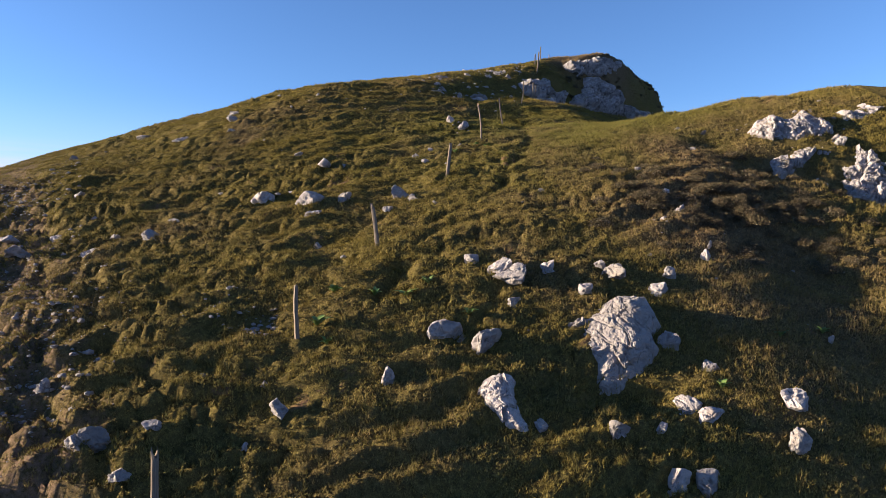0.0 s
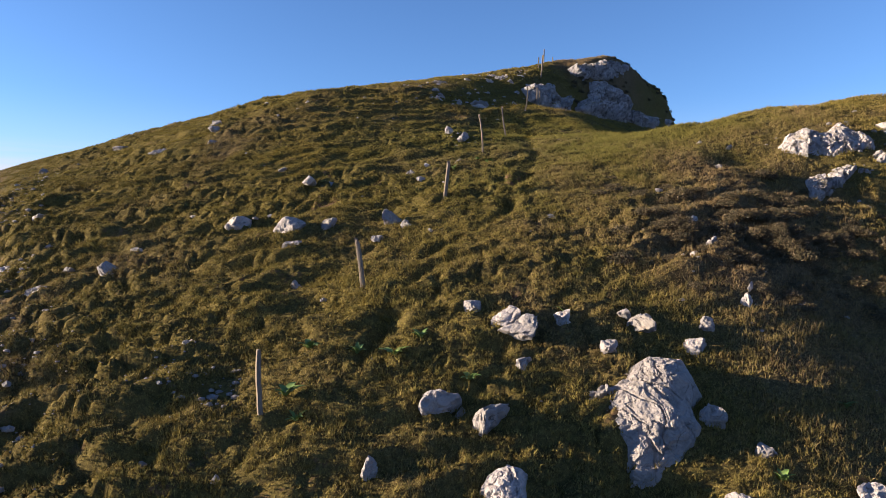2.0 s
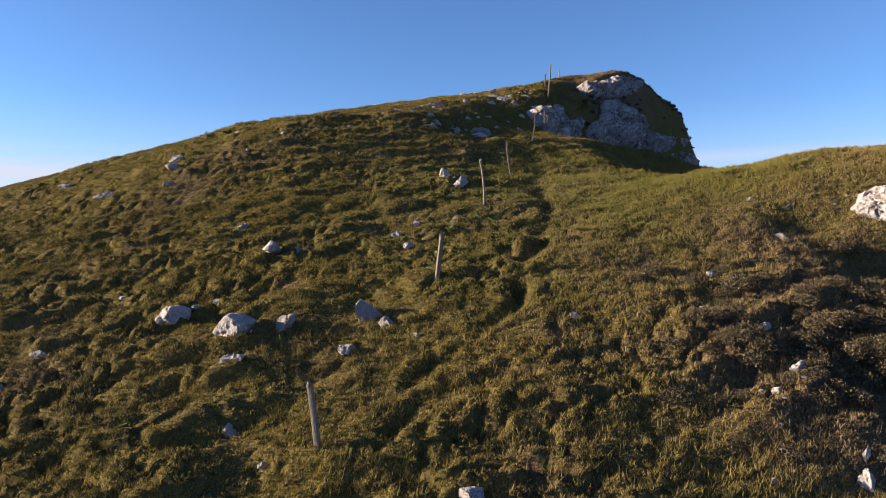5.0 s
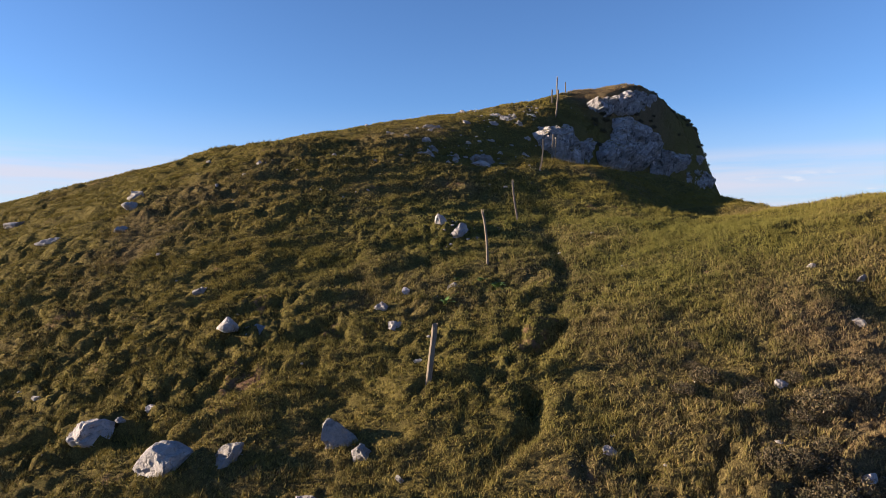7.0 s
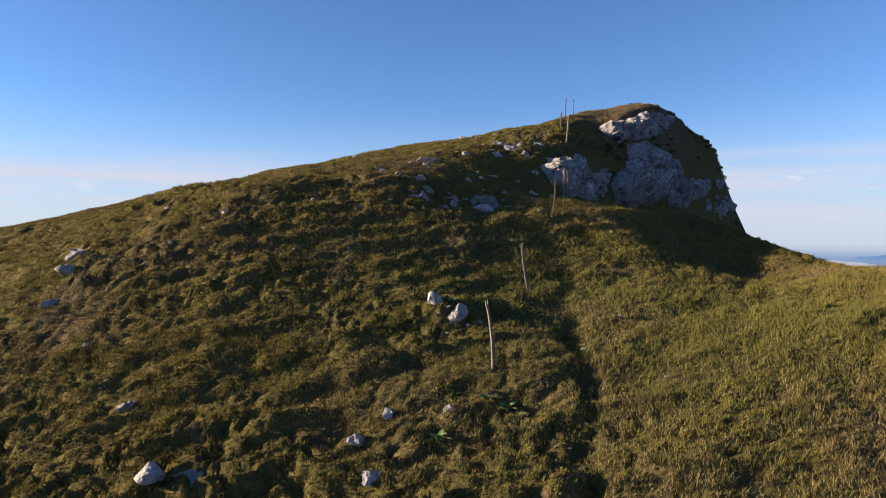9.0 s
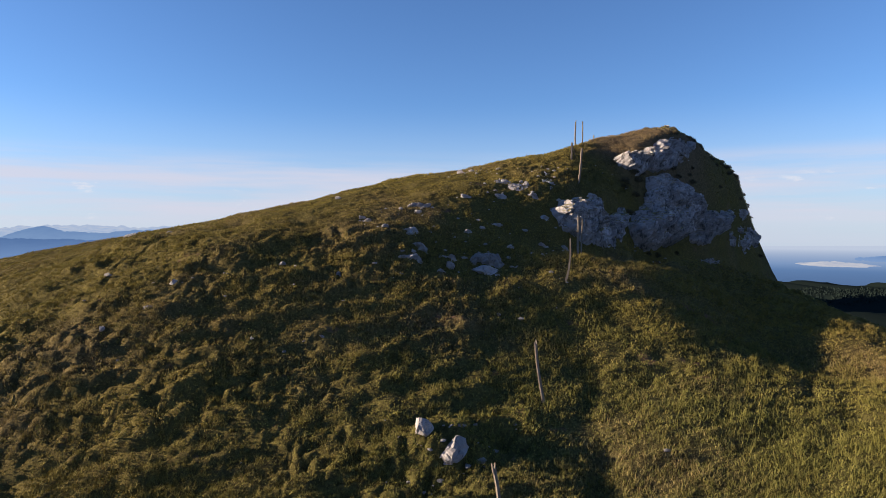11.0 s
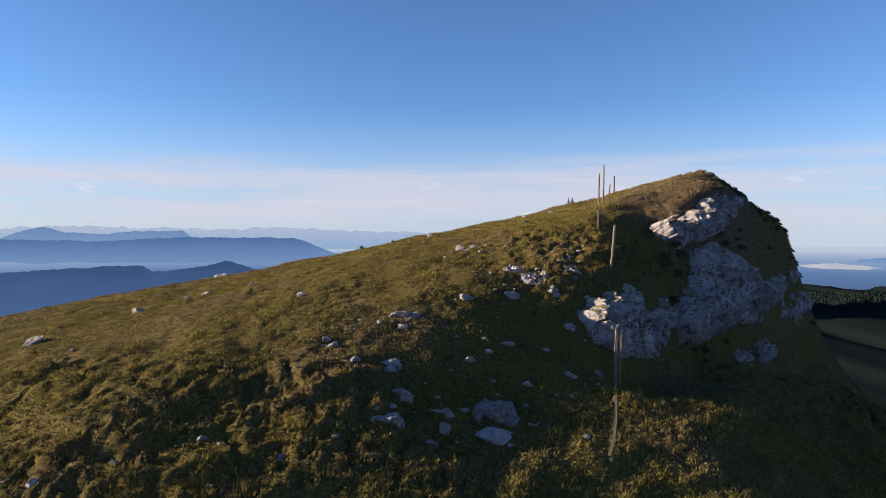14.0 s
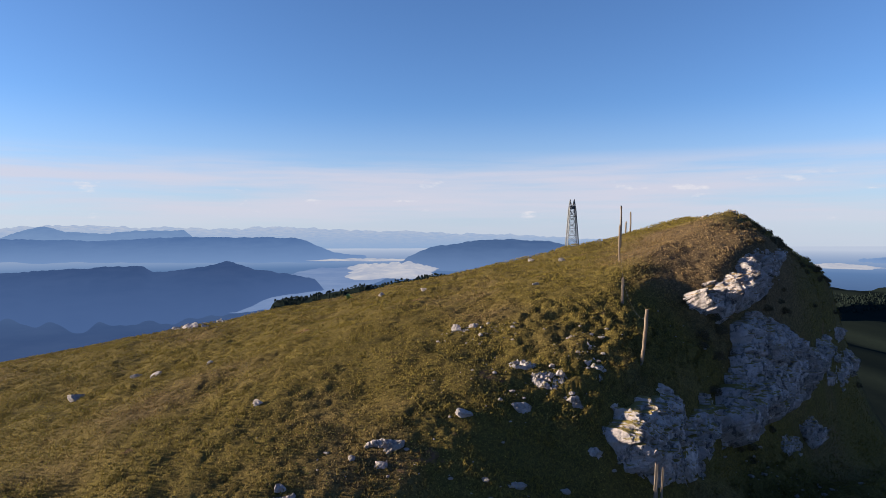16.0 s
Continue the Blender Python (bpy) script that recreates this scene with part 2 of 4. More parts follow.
# small swells and hollows: place, reach, height
KNOBS = [(17.1, 66.8, 0.9, 0.9, 0.3), (12.6, 72.5, 3.2, 4.0, -0.5), (14.6, 69.6, 1.6, 2.2, -0.3), (19.6, 63.6, 2.24, 2.24, -0.6), (11.5, 60.0, 3.0, 2.5, -0.25), (11.0, 54.0, 2.2, 3.0, -1.7), (2.2, 45.5, 2.4, 2.8, -0.4), (6.2, 48.4, 1.8, 2.0, -0.3), (0.3, 47.7, 2.0, 1.8, 0.22), (-2.4, 44.7, 1.8, 1.8, 0.2), (-4.7, 16.1, 0.9, 0.8, -0.3),
         (4.9, 46.8, 1.8, 2.0, -0.45), (13.3, 25.2, 1.7, 1.1, -1.1), (11.7, 27.1, 1.2, 1.0, -0.35), (8.4, 21.1, 1.6, 1.4, -0.3), (-3.6, 19.5, 1.2, 1.0, -0.3), (-7.0, 43.2, 2.0, 1.5, 0.3), (-1.8, 25.3, 0.9, 0.8, -0.3), (16.6, 24.2, 1.8, 1.4, -2.7), (14.3, 25.3, 1.0, 0.8, -0.5), (4.0, 13.9, 1.1, 0.6, -0.65), (7.3, 47.5, 1.3, 1.3, -0.55),
         (8.3, 40.8, 1.5, 3.0, 0.28), (11.8, 41.2, 2.0, 3.6, -0.55), (12.5, 45.5, 2.5, 3.0, -0.5), (22.2, 65.6, 1.8, 1.8, 0.9), (10.6, 18.4, 1.9, 1.9, -0.6)]


def broad(x, y):
    """The hill's smooth form."""
    rows, cols = NETA.shape
    gx = np.clip((x - NET_X) / NET_DX, 0, cols - 3 - 1e-6)
    gy = np.clip((y - NET_Y) / NET_DY, 0, rows - 3 - 1e-6)
    i, j = gx.astype(int), gy.astype(int)
    bx, by = weights(gx - i), weights(gy - j)
    z = sum(bx[a] * by[b] * NETA[j + b, i + a] for a in range(4) for b in range(4))
    east, north = NET_X + NET_DX * (cols - 3), NET_Y + NET_DY * (rows - 3)
    z = z - 0.42 * (np.maximum(NET_X - x, 0) + 4.0 * np.maximum(x - east, 0) + 1.2 * np.maximum(NET_Y - y, 0) + 1.2 * np.maximum(y - north, 0))
    u = ((x - 8.2) * 14.6 + (y - 50.2) * 15.0) / 20.93
    v = ((x - 8.2) * 15.0 - (y - 50.2) * 14.6) / 20.93
    v0 = v
    v = v + 0.3 + 0.5 * np.exp(-(((u - 9.5) / 4) ** 2))
    step = 7.4 * np.exp(-((np.abs(u - 13) / 11) ** 2.5))
    foot = -1.3 * np.exp(-(((v0 - 1.6) / 1.5) ** 2)) * np.exp(-(((u - 11) / 11.0) ** 4))
    inside = 1 / (1 + np.exp(np.clip(v / 0.3, -40, 40)))
    brow = 0.3 * np.exp(-((x - 15.3) ** 2 + (y - 59.9) ** 2) / 5.78)
    foot = foot - 1.2 * np.exp(-((x - 8.4) ** 2 + (y - 48.7) ** 2) / 4.5)
    for ax, ay, rx, ry, h in KNOBS:
        foot = foot + h * np.exp(-(((x - ax) / rx) ** 2) - ((y - ay) / ry) ** 2)
    return z + foot + inside * (brow + step * np.exp(-np.maximum(-v - 4, 0) / 14))


TRACK = [(-1.6, 16.5), (-1.2, 18.2), (-0.3, 20.9), (2.1, 24.2), (3.4, 28.0), (4.2, 30.6), (4.1, 33.0), (4.5, 36.2), (5.2, 39.0)]


def from_track(x, y):
    """Distance to the trodden groove beside the fence."""
    best = np.full(np.shape(x), 1e9)
    for (ax, ay), (bx, by) in zip(TRACK, TRACK[1:]):
        dx, dy = bx - ax, by - ay
        t = np.clip(((x - ax) * dx + (y - ay) * dy) / (dx * dx + dy * dy), 0, 1)
        best = np.minimum(best, np.hypot(x - ax - t * dx, y - ay - t * dy))
    return best


def gully(x, y):
    """A strip of bare gravelly soil down the west flank, broken by turf."""
    off = 0.833 * x + 0.553 * y + 0.12 + 1.2 * fbm(x * 0.3, y * 0.3, 2, 91)
    return np.exp(-((off / 0.8) ** 2)) * smooth(44, 36, y) * smooth(-0.35, 0.1, fbm(x * 0.6, y * 0.6, 2, 95))


def relief(x, y):
    """Tussocks, cattle tracks and hollows."""
    z0 = broad(x, y)
    near = smooth(120, 40, np.hypot(x, y - 35))
    lawn = smooth(2.0, 6.0, x + 0.12 * (y - 26)) * smooth(22, 27, y) * smooth(49, 45, y)
    dome = smooth(42.5, 47, y + 0.15 * np.minimum(x, 0)) * smooth(8, 2, x)
    dome = np.maximum(dome, smooth(54, 58, y))
    easy = 1 - 0.7 * smooth(3, 7, x) * smooth(21, 18, y)
    near = near * smooth(7, 9, y) * smooth(-27, -21, x) * smooth(24, 18.5, x)
    rough = near * easy * (1 + 0.5 * smooth(-2, -6, x) * smooth(34, 28, y)) * (1 - 0.65 * lawn) * (1 - 0.75 * dome)
    warp = 0.9 * fbm(x * 0.45, y * 0.45, 2, 11)
    tread = (z0 + 0.30 * warp - 0.15 * x) / 0.62
    saw = tread - np.floor(tread)
    shelf = smooth(0.0, 0.35, saw) - saw
    level = z0 + 0.16 * y + 0.10 * warp - 0.15 * x
    pad = np.abs(fbm(x * 0.95 + 0.25 * warp, level * 3.5, 2, 21))
    pad = smooth(0.0, 0.34, pad) + 0.35 * pad
    lump = smooth(0.0, 0.38, np.abs(fbm(x * 2.3, level * 7.6, 2, 31)))
    tuft = np.abs(perlin(x * 3.1, y * 3.6, 36))
    deep = 0.55 + 0.75 * smooth(-0.35, 0.35, fbm(x * 0.16, y * 0.2, 2, 7))
    z = 0.30 * shelf * (0.7 + perlin(x * 0.2, y * 0.2, 5)) + deep * (0.15 * (pad - 0.75) + 0.06 * (lump - 0.6)) + 0.05 * (tuft - 0.25)
    groove = from_track(x + 0.35 * perlin(x * 0.6, y * 0.6, 61), y)
    z = z - 0.36 * np.exp(-((groove / 0.30) ** 2)) * smooth(-0.55, 0.0, perlin(x * 0.5, y * 0.5, 65))
    z = z - 0.25 * gully(x, y) + 0.45 * np.exp(-(((x - 0.6) / 1.0) ** 2) - ((y - 34.3) / 0.8) ** 2) - 0.5 * np.exp(-(((x - 2.3) / 0.7) ** 2) - ((y - 34.6) / 0.5) ** 2)
    return rough * z + near * (0.16 * fbm(x * 0.3, y * 0.3, 3, 41) + 0.02 * perlin(x * 5, y * 5, 51))


def ground_z(x, y):
    x, y = np.asarray(x, float), np.asarray(y, float)
    return broad(x, y) + relief(x, y)


def steps(lo, hi, d, out_lo, out_hi, grow=1.12):
    """Even steps between lo and hi, widening beyond."""
    mid = list(np.arange(lo, hi, d))
    for sign, end, at in ((-1, out_lo, mid[0]), (1, out_hi, mid[-1])):
        s = d
        while at * sign < end * sign:
            s *= grow
            at += sign * s
            mid.append(at)
    return np.array(sorted(mid))


def sheet(name, xs, ys, zs, material):
    """A ground mesh over a grid of places."""
    gx, gy = np.meshgrid(xs, ys)
    pts = np.stack([gx, gy, zs(gx, gy)], -1).reshape(-1, 3)
    nx, ny = len(xs), len(ys)
    a = (np.arange(ny - 1)[:, None] * nx + np.arange(nx - 1)[None]).ravel()
    quads = np.stack([a, a + 1, a + nx + 1, a + nx], -1)
    return new(name, raw_mesh(name, pts, quads, material))


def raw_mesh(name, pts, faces, material, flat=False):
    me = bpy.data.meshes.new(name)
    k = faces.shape[1]
    me.vertices.add(len(pts))
    me.vertices.foreach_set("co", np.asarray(pts, np.float32).ravel())
    me.loops.add(faces.size)
    me.loops.foreach_set("vertex_index", faces.astype(np.int32).ravel())
    me.polygons.add(len(faces))
    me.polygons.foreach_set("loop_start", np.arange(0, faces.size, k, dtype=np.int32))
    me.polygons.foreach_set("use_smooth", np.full(len(faces), not flat))
    me.materials.append(material)
    me.update(calc_edges=True)
    return me


rows = steps(8.5, 34, 0.075, -160, 34)
rows = np.concatenate([rows[rows < 34], steps(34, 62, 0.13, 34, 420)])
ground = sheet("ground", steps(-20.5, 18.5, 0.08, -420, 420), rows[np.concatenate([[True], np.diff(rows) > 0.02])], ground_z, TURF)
tagged(ground, "steep alpine pasture of tussocky green and dry grass", "ground", kind="structure")


# ---- far country: valley, ranges and low cloud in blue air ----
EYE_X, EYE_Y, EYE_Z = 1.3, 31.7, 16.9
FLOOR_Z = -112.0


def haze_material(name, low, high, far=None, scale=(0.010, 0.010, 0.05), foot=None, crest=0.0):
    """Distant land with blue air painted in: it glows with the air's light, more so far off and towards its foot."""
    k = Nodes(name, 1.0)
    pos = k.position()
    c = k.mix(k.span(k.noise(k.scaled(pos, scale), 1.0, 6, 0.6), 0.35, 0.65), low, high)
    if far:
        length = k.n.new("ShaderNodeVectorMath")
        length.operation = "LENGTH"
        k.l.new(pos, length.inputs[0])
        # haze by distance is mixed straight into the glow colour
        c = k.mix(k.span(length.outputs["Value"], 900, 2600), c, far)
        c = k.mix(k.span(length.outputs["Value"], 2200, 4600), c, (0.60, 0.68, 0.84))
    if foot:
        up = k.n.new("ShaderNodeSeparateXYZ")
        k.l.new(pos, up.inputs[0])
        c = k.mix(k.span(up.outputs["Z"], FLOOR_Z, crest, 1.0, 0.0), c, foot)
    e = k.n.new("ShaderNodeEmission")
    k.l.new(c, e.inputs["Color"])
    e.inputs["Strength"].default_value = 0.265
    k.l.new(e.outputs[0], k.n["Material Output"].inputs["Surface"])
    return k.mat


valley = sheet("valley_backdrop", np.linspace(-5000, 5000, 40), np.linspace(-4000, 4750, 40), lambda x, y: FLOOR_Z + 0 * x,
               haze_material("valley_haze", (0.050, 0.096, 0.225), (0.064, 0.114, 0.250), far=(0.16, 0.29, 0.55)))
tagged(valley, "wide valley floor under blue morning haze", "valley", kind="structure")


def far_range(name, distance, depth, crest, material, label, rugged=0.004, seed=1, narrow=()):
    """A range: its crest as (bearing, elevation) tangents, falling to the valley floor before and behind."""
    bear, elev = zip(*crest)
    b = np.linspace(bear[0], bear[-1], 420)
    e = np.interp(b, bear, elev)
    e = e + rugged * (fbm(b * 26, 0 * b + seed, 4, seed) + 0.5 * fbm(b * 90, 0 * b, 3, seed + 9))
    rows = []
    for k, share in ((-1.0, 0.0), (-0.62, 0.30), (-0.3, 0.62), (-0.12, 0.86), (0.0, 1.0), (0.3, 0.7), (1.0, 0.0)):
        d = distance + depth * k * (1 + 0.25 * fbm(b * 18 + 5 * k, 0 * b, 2, seed + 3))
        if narrow:
            d = distance + (d - distance) * np.interp(b, *narrow)
        top = EYE_Z + e * distance
        z = FLOOR_Z - 2 + (top - FLOOR_Z + 2) * share * (1 + (0.10 * fbm(b * 40, 0 * b + 3 * k, 3, seed + 5) if k else 0))
        rows.append(np.stack([EYE_X + b * d, EYE_Y + d, z], -1))
    pts = np.array(rows)
    n, m = pts.shape[:2]
    a = (np.arange(n - 1)[:, None] * m + np.arange(m - 1)[None]).ravel()
    ob = new(name, raw_mesh(name, pts.reshape(-1, 3), np.stack([a, a + 1, a + m + 1, a + m], -1), material))
    return tagged(ob, label, "mountain range", kind="structure")


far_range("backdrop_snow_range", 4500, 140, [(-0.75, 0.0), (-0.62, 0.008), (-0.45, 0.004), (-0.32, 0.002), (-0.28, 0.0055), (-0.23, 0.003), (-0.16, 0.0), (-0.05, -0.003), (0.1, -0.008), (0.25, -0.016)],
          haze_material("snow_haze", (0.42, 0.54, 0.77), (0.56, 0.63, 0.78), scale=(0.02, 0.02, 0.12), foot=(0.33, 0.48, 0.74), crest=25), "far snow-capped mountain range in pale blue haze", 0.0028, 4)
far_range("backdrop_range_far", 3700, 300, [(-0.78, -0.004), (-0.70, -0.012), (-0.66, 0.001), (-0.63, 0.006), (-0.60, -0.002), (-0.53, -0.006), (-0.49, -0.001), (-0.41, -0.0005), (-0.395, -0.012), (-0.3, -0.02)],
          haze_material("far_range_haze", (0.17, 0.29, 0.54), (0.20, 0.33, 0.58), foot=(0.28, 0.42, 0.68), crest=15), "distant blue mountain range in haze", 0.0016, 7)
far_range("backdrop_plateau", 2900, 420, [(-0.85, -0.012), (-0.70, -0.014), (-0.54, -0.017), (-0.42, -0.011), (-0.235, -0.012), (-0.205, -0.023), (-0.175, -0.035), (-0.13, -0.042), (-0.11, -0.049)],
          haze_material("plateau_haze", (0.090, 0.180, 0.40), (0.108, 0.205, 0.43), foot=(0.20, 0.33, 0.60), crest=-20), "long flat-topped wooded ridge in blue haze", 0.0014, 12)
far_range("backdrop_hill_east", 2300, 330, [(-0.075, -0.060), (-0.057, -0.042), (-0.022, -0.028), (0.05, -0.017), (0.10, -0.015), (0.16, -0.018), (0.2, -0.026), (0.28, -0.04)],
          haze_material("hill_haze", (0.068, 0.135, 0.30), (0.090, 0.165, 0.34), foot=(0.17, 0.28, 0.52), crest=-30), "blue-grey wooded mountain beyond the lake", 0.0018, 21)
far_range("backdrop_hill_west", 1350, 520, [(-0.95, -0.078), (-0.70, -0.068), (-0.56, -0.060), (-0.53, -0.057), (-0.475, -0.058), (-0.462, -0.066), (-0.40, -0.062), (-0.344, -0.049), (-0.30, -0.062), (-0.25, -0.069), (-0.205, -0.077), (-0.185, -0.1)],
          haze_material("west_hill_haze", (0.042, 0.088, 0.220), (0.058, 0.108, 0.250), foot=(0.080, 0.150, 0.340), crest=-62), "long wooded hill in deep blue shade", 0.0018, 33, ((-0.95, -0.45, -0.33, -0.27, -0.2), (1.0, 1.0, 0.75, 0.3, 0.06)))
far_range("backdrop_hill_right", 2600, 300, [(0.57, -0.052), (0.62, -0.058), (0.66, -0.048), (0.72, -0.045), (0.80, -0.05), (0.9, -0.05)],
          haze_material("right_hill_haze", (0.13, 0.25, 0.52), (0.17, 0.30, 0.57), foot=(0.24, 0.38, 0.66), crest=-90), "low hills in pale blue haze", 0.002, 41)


def flat_patch(name, cx, cy, rx, ry, z, material, label, seed, dome=0.0, category="lake"):
    """A flat patch with an uneven shore; dome: height of billows over it."""
    th, rr = np.meshgrid(np.linspace(0, 2 * np.pi, 120, endpoint=False), np.linspace(0.02, 1, 24))
    edge = 1 + 0.28 * fbm(np.cos(th) * 1.3 + seed, np.sin(th) * 1.3, 4, seed)
    x, y = cx + rx * rr * edge * np.cos(th), cy + ry * rr * edge * np.sin(th)
    h = z + dome * (1 - rr**2) * (0.55 + 0.6 * np.abs(fbm(x / 60, y / 90, 4, seed + 2)))
    pts = np.stack([x, y, h], -1).reshape(-1, 3)
    m, n = 120, 24
    a = np.array([(i * m + j, i * m + (j + 1) % m, (i + 1) * m + (j + 1) % m, (i + 1) * m + j) for i in range(n - 1) for j in range(m)])
    return tagged(new(name, raw_mesh(name, pts, a, material)), label, category, kind="structure")


# the lake mirrors nothing: sky light is painted in as a flat pale glow
flat_patch("water", -330, 1640, 150, 620, FLOOR_Z + 1.0, haze_material("lake_haze", (0.19, 0.29, 0.53), (0.25, 0.35, 0.58)), "pale blue lake with the hazy sky painted in", 3)
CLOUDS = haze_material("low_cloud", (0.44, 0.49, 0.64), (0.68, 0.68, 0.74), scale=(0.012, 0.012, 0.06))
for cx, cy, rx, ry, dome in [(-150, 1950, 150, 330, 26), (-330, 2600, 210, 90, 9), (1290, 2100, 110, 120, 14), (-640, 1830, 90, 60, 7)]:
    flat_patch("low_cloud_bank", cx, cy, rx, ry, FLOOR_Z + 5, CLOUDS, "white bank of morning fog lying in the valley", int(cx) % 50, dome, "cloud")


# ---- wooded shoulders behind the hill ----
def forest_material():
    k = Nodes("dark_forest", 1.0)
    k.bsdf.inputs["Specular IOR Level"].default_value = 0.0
    # far below leaf tone: the mountain's shade is put into this colour
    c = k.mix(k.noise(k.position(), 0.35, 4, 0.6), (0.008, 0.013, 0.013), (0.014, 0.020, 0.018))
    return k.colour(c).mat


FOREST = forest_material()


def wooded_ridge(x0, x1, y, z0, z1, seed, label, tree=1.0, width=60, drop=34, lift=0.0, trees=1300):
    """A shoulder with a crown of many small trees joined in one sheet."""
    rng = np.random.default_rng(seed)
    xs, ts = np.linspace(x0, x1, 90), np.linspace(-1, 1, 17)

    def level(x, t):
        top = z0 + (z1 - z0) * (x - x0) / (x1 - x0) + (7 if lift else 3) * fbm(x / 70, 0 * x, 3, seed)
        if lift:
            return top + lift * np.clip(-t, 0, 1) - 5 * drop * np.clip(t - 0.8, 0, 1) + 3 * fbm(x / 60, t * 4, 3, seed + 1)
        return top - drop * t * t - 2 + 1.5 * fbm(x / 18, t * 3, 2, seed + 1)

    gx, gt = np.meshgrid(xs, ts)
    pts = np.stack([gx, y + gt * width, level(gx, gt)], -1).reshape(-1, 3)
    a = (np.arange(16)[:, None] * 90 + np.arange(89)[None]).ravel()
    quads = [np.stack([a, a + 1, a + 91, a + 90], -1)]
    ring = np.array([(math.cos(k * math.pi / 3), math.sin(k * math.pi / 3)) for k in range(6)])
    extra, base = [], len(pts)
    for i in range(trees):
        x, t = rng.uniform(x0, x1), rng.uniform(0.1 if lift else -0.8, 0.45)
        r, h = tree * rng.uniform(1.5, 3.0), tree * rng.uniform(2.5, 6.5)
        z = float(level(np.array(x), np.array(t)))
        lo = [(x + r * cx, y + t * width + r * cy, z + 0.2 * h * rng.uniform(0.6, 1.4)) for cx, cy in ring]
        hi = [(x + 0.55 * r * cx, y + t * width + 0.55 * r * cy, z + h * rng.uniform(0.8, 1.1)) for cx, cy in ring]
        extra += lo + hi
        b = base + 12 * i
        quads.append(np.array([(b + k, b + (k + 1) % 6, b + 6 + (k + 1) % 6, b + 6 + k) for k in range(6)] + [(b + 6, b + 7, b + 8, b + 9), (b + 6, b + 9, b + 10, b + 11)]))
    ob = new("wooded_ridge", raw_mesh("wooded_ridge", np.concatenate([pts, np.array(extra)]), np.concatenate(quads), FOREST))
    return tagged(ob, label, "wood", kind="stuff")


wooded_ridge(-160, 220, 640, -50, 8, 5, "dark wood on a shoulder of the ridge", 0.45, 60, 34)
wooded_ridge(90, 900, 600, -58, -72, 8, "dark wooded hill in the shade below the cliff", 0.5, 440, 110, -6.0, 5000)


# ---- lattice pylon ----
def bar(bm, a, b, r):
    """A square bar from a to b."""
    a, b = Vector(a), Vector(b)
    d = (b - a).normalized()
    s = d.orthogonal().normalized() * r
    t = d.cross(s)
    ring = [[bm.verts.new(p + s * i + t * j) for i, j in ((1, 1), (-1, 1), (-1, -1), (1, -1))] for p in (a, b)]
    for k in range(4):
        bm.faces.new((ring[0][k], ring[0][(k + 1) % 4], ring[1][(k + 1) % 4], ring[1][k]))
    bm.faces.new(ring[0][::-1])
    bm.faces.new(ring[1])


def part(name, bm, material, parent, label=""):
    me = bpy.data.meshes.new(name)
    bm.to_mesh(me)
    bm.free()
    me.materials.append(material)
    ob = new(name, me)
    ob.parent = parent
    return tagged(ob, label)


def steel_material():
    k = Nodes("galvanised_steel", 0.5)
    c = k.mix(k.noise(k.local(), 0.6, 4, 0.6), (0.045, 0.050, 0.060), (0.085, 0.09, 0.10))
    k.bsdf.inputs["Metallic"].default_value = 0.4
    return k.colour(c).mat


STEEL = steel_material()
pylon = tagged(new("lattice_pylon"), "grey steel lattice pylon on the far shoulder", "pylon")
pylon.location = (EYE_X + 0.202 * 610, EYE_Y + 610, -17)
TALL = 62.0


def corner(k, z):
    half = 6.6 * (1 - z / TALL) + 2.4 * (z / TALL)
    return ((half if k in (0, 3) else -half), (half if k in (0, 1) else -half), z)


LEVELS = [0, 11, 20, 28, 35, 41, 46.5, 51.5, 56, TALL - 8]
for k in range(4):
    bm = bmesh.new()
    bar(bm, corner(k, 0), corner(k, TALL - 8), 0.30)
    part("leg", bm, STEEL, pylon)
for lo, hi in zip(LEVELS, LEVELS[1:]):
    bm = bmesh.new()
    for k in range(4):
        bar(bm, corner(k, lo), corner((k + 1) % 4, hi), 0.15)
        bar(bm, corner((k + 1) % 4, lo), corner(k, hi), 0.15)
        bar(bm, corner(k, hi), corner((k + 1) % 4, hi), 0.17)
    part("bracing", bm, STEEL, pylon)
for side in (-1, 1):
    bm = bmesh.new()
    for k in range(4):
        c = corner(k, TALL - 8)
        if c[0] * side > 0:
            bar(bm, c, (side * 2.0, 0, TALL + 1), 0.2)
        else:
            bar(bm, (c[0] * -0.1, c[1], c[2]), (side * 2.0, 0, TALL + 1), 0.22)
    part("peak", bm, STEEL, pylon)


# ---- rocks ----
def lattice3(i, j, k, seed):
    h = (i.astype(np.int64) * 374761393 + j.astype(np.int64) * 668265263 + k.astype(np.int64) * 2147483647 + seed * 1442695041) & 0xFFFFFFFF
    h = ((h ^ (h >> 13)) * 1274126177) & 0xFFFFFFFF
    h = h ^ (h >> 16)
    return (h & 0x3FF) / 511.5 - 1, ((h >> 10) & 0x3FF) / 511.5 - 1, ((h >> 20) & 0x3FF) / 511.5 - 1


def perlin3(p, seed=0):
    base = np.floor(p)
    f = p - base
    w = f * f * f * (f * (6 * f - 15) + 10)
    total = 0.0
    for a in (0, 1):
        for b in (0, 1):
            for c in (0, 1):
                gx, gy, gz = lattice3(base[:, 0] + a, base[:, 1] + b, base[:, 2] + c, seed)
                dot = gx * (f[:, 0] - a) + gy * (f[:, 1] - b) + gz * (f[:, 2] - c)
                total = total + dot * np.where(a, w[:, 0], 1 - w[:, 0]) * np.where(b, w[:, 1], 1 - w[:, 1]) * np.where(c, w[:, 2], 1 - w[:, 2])
    return total


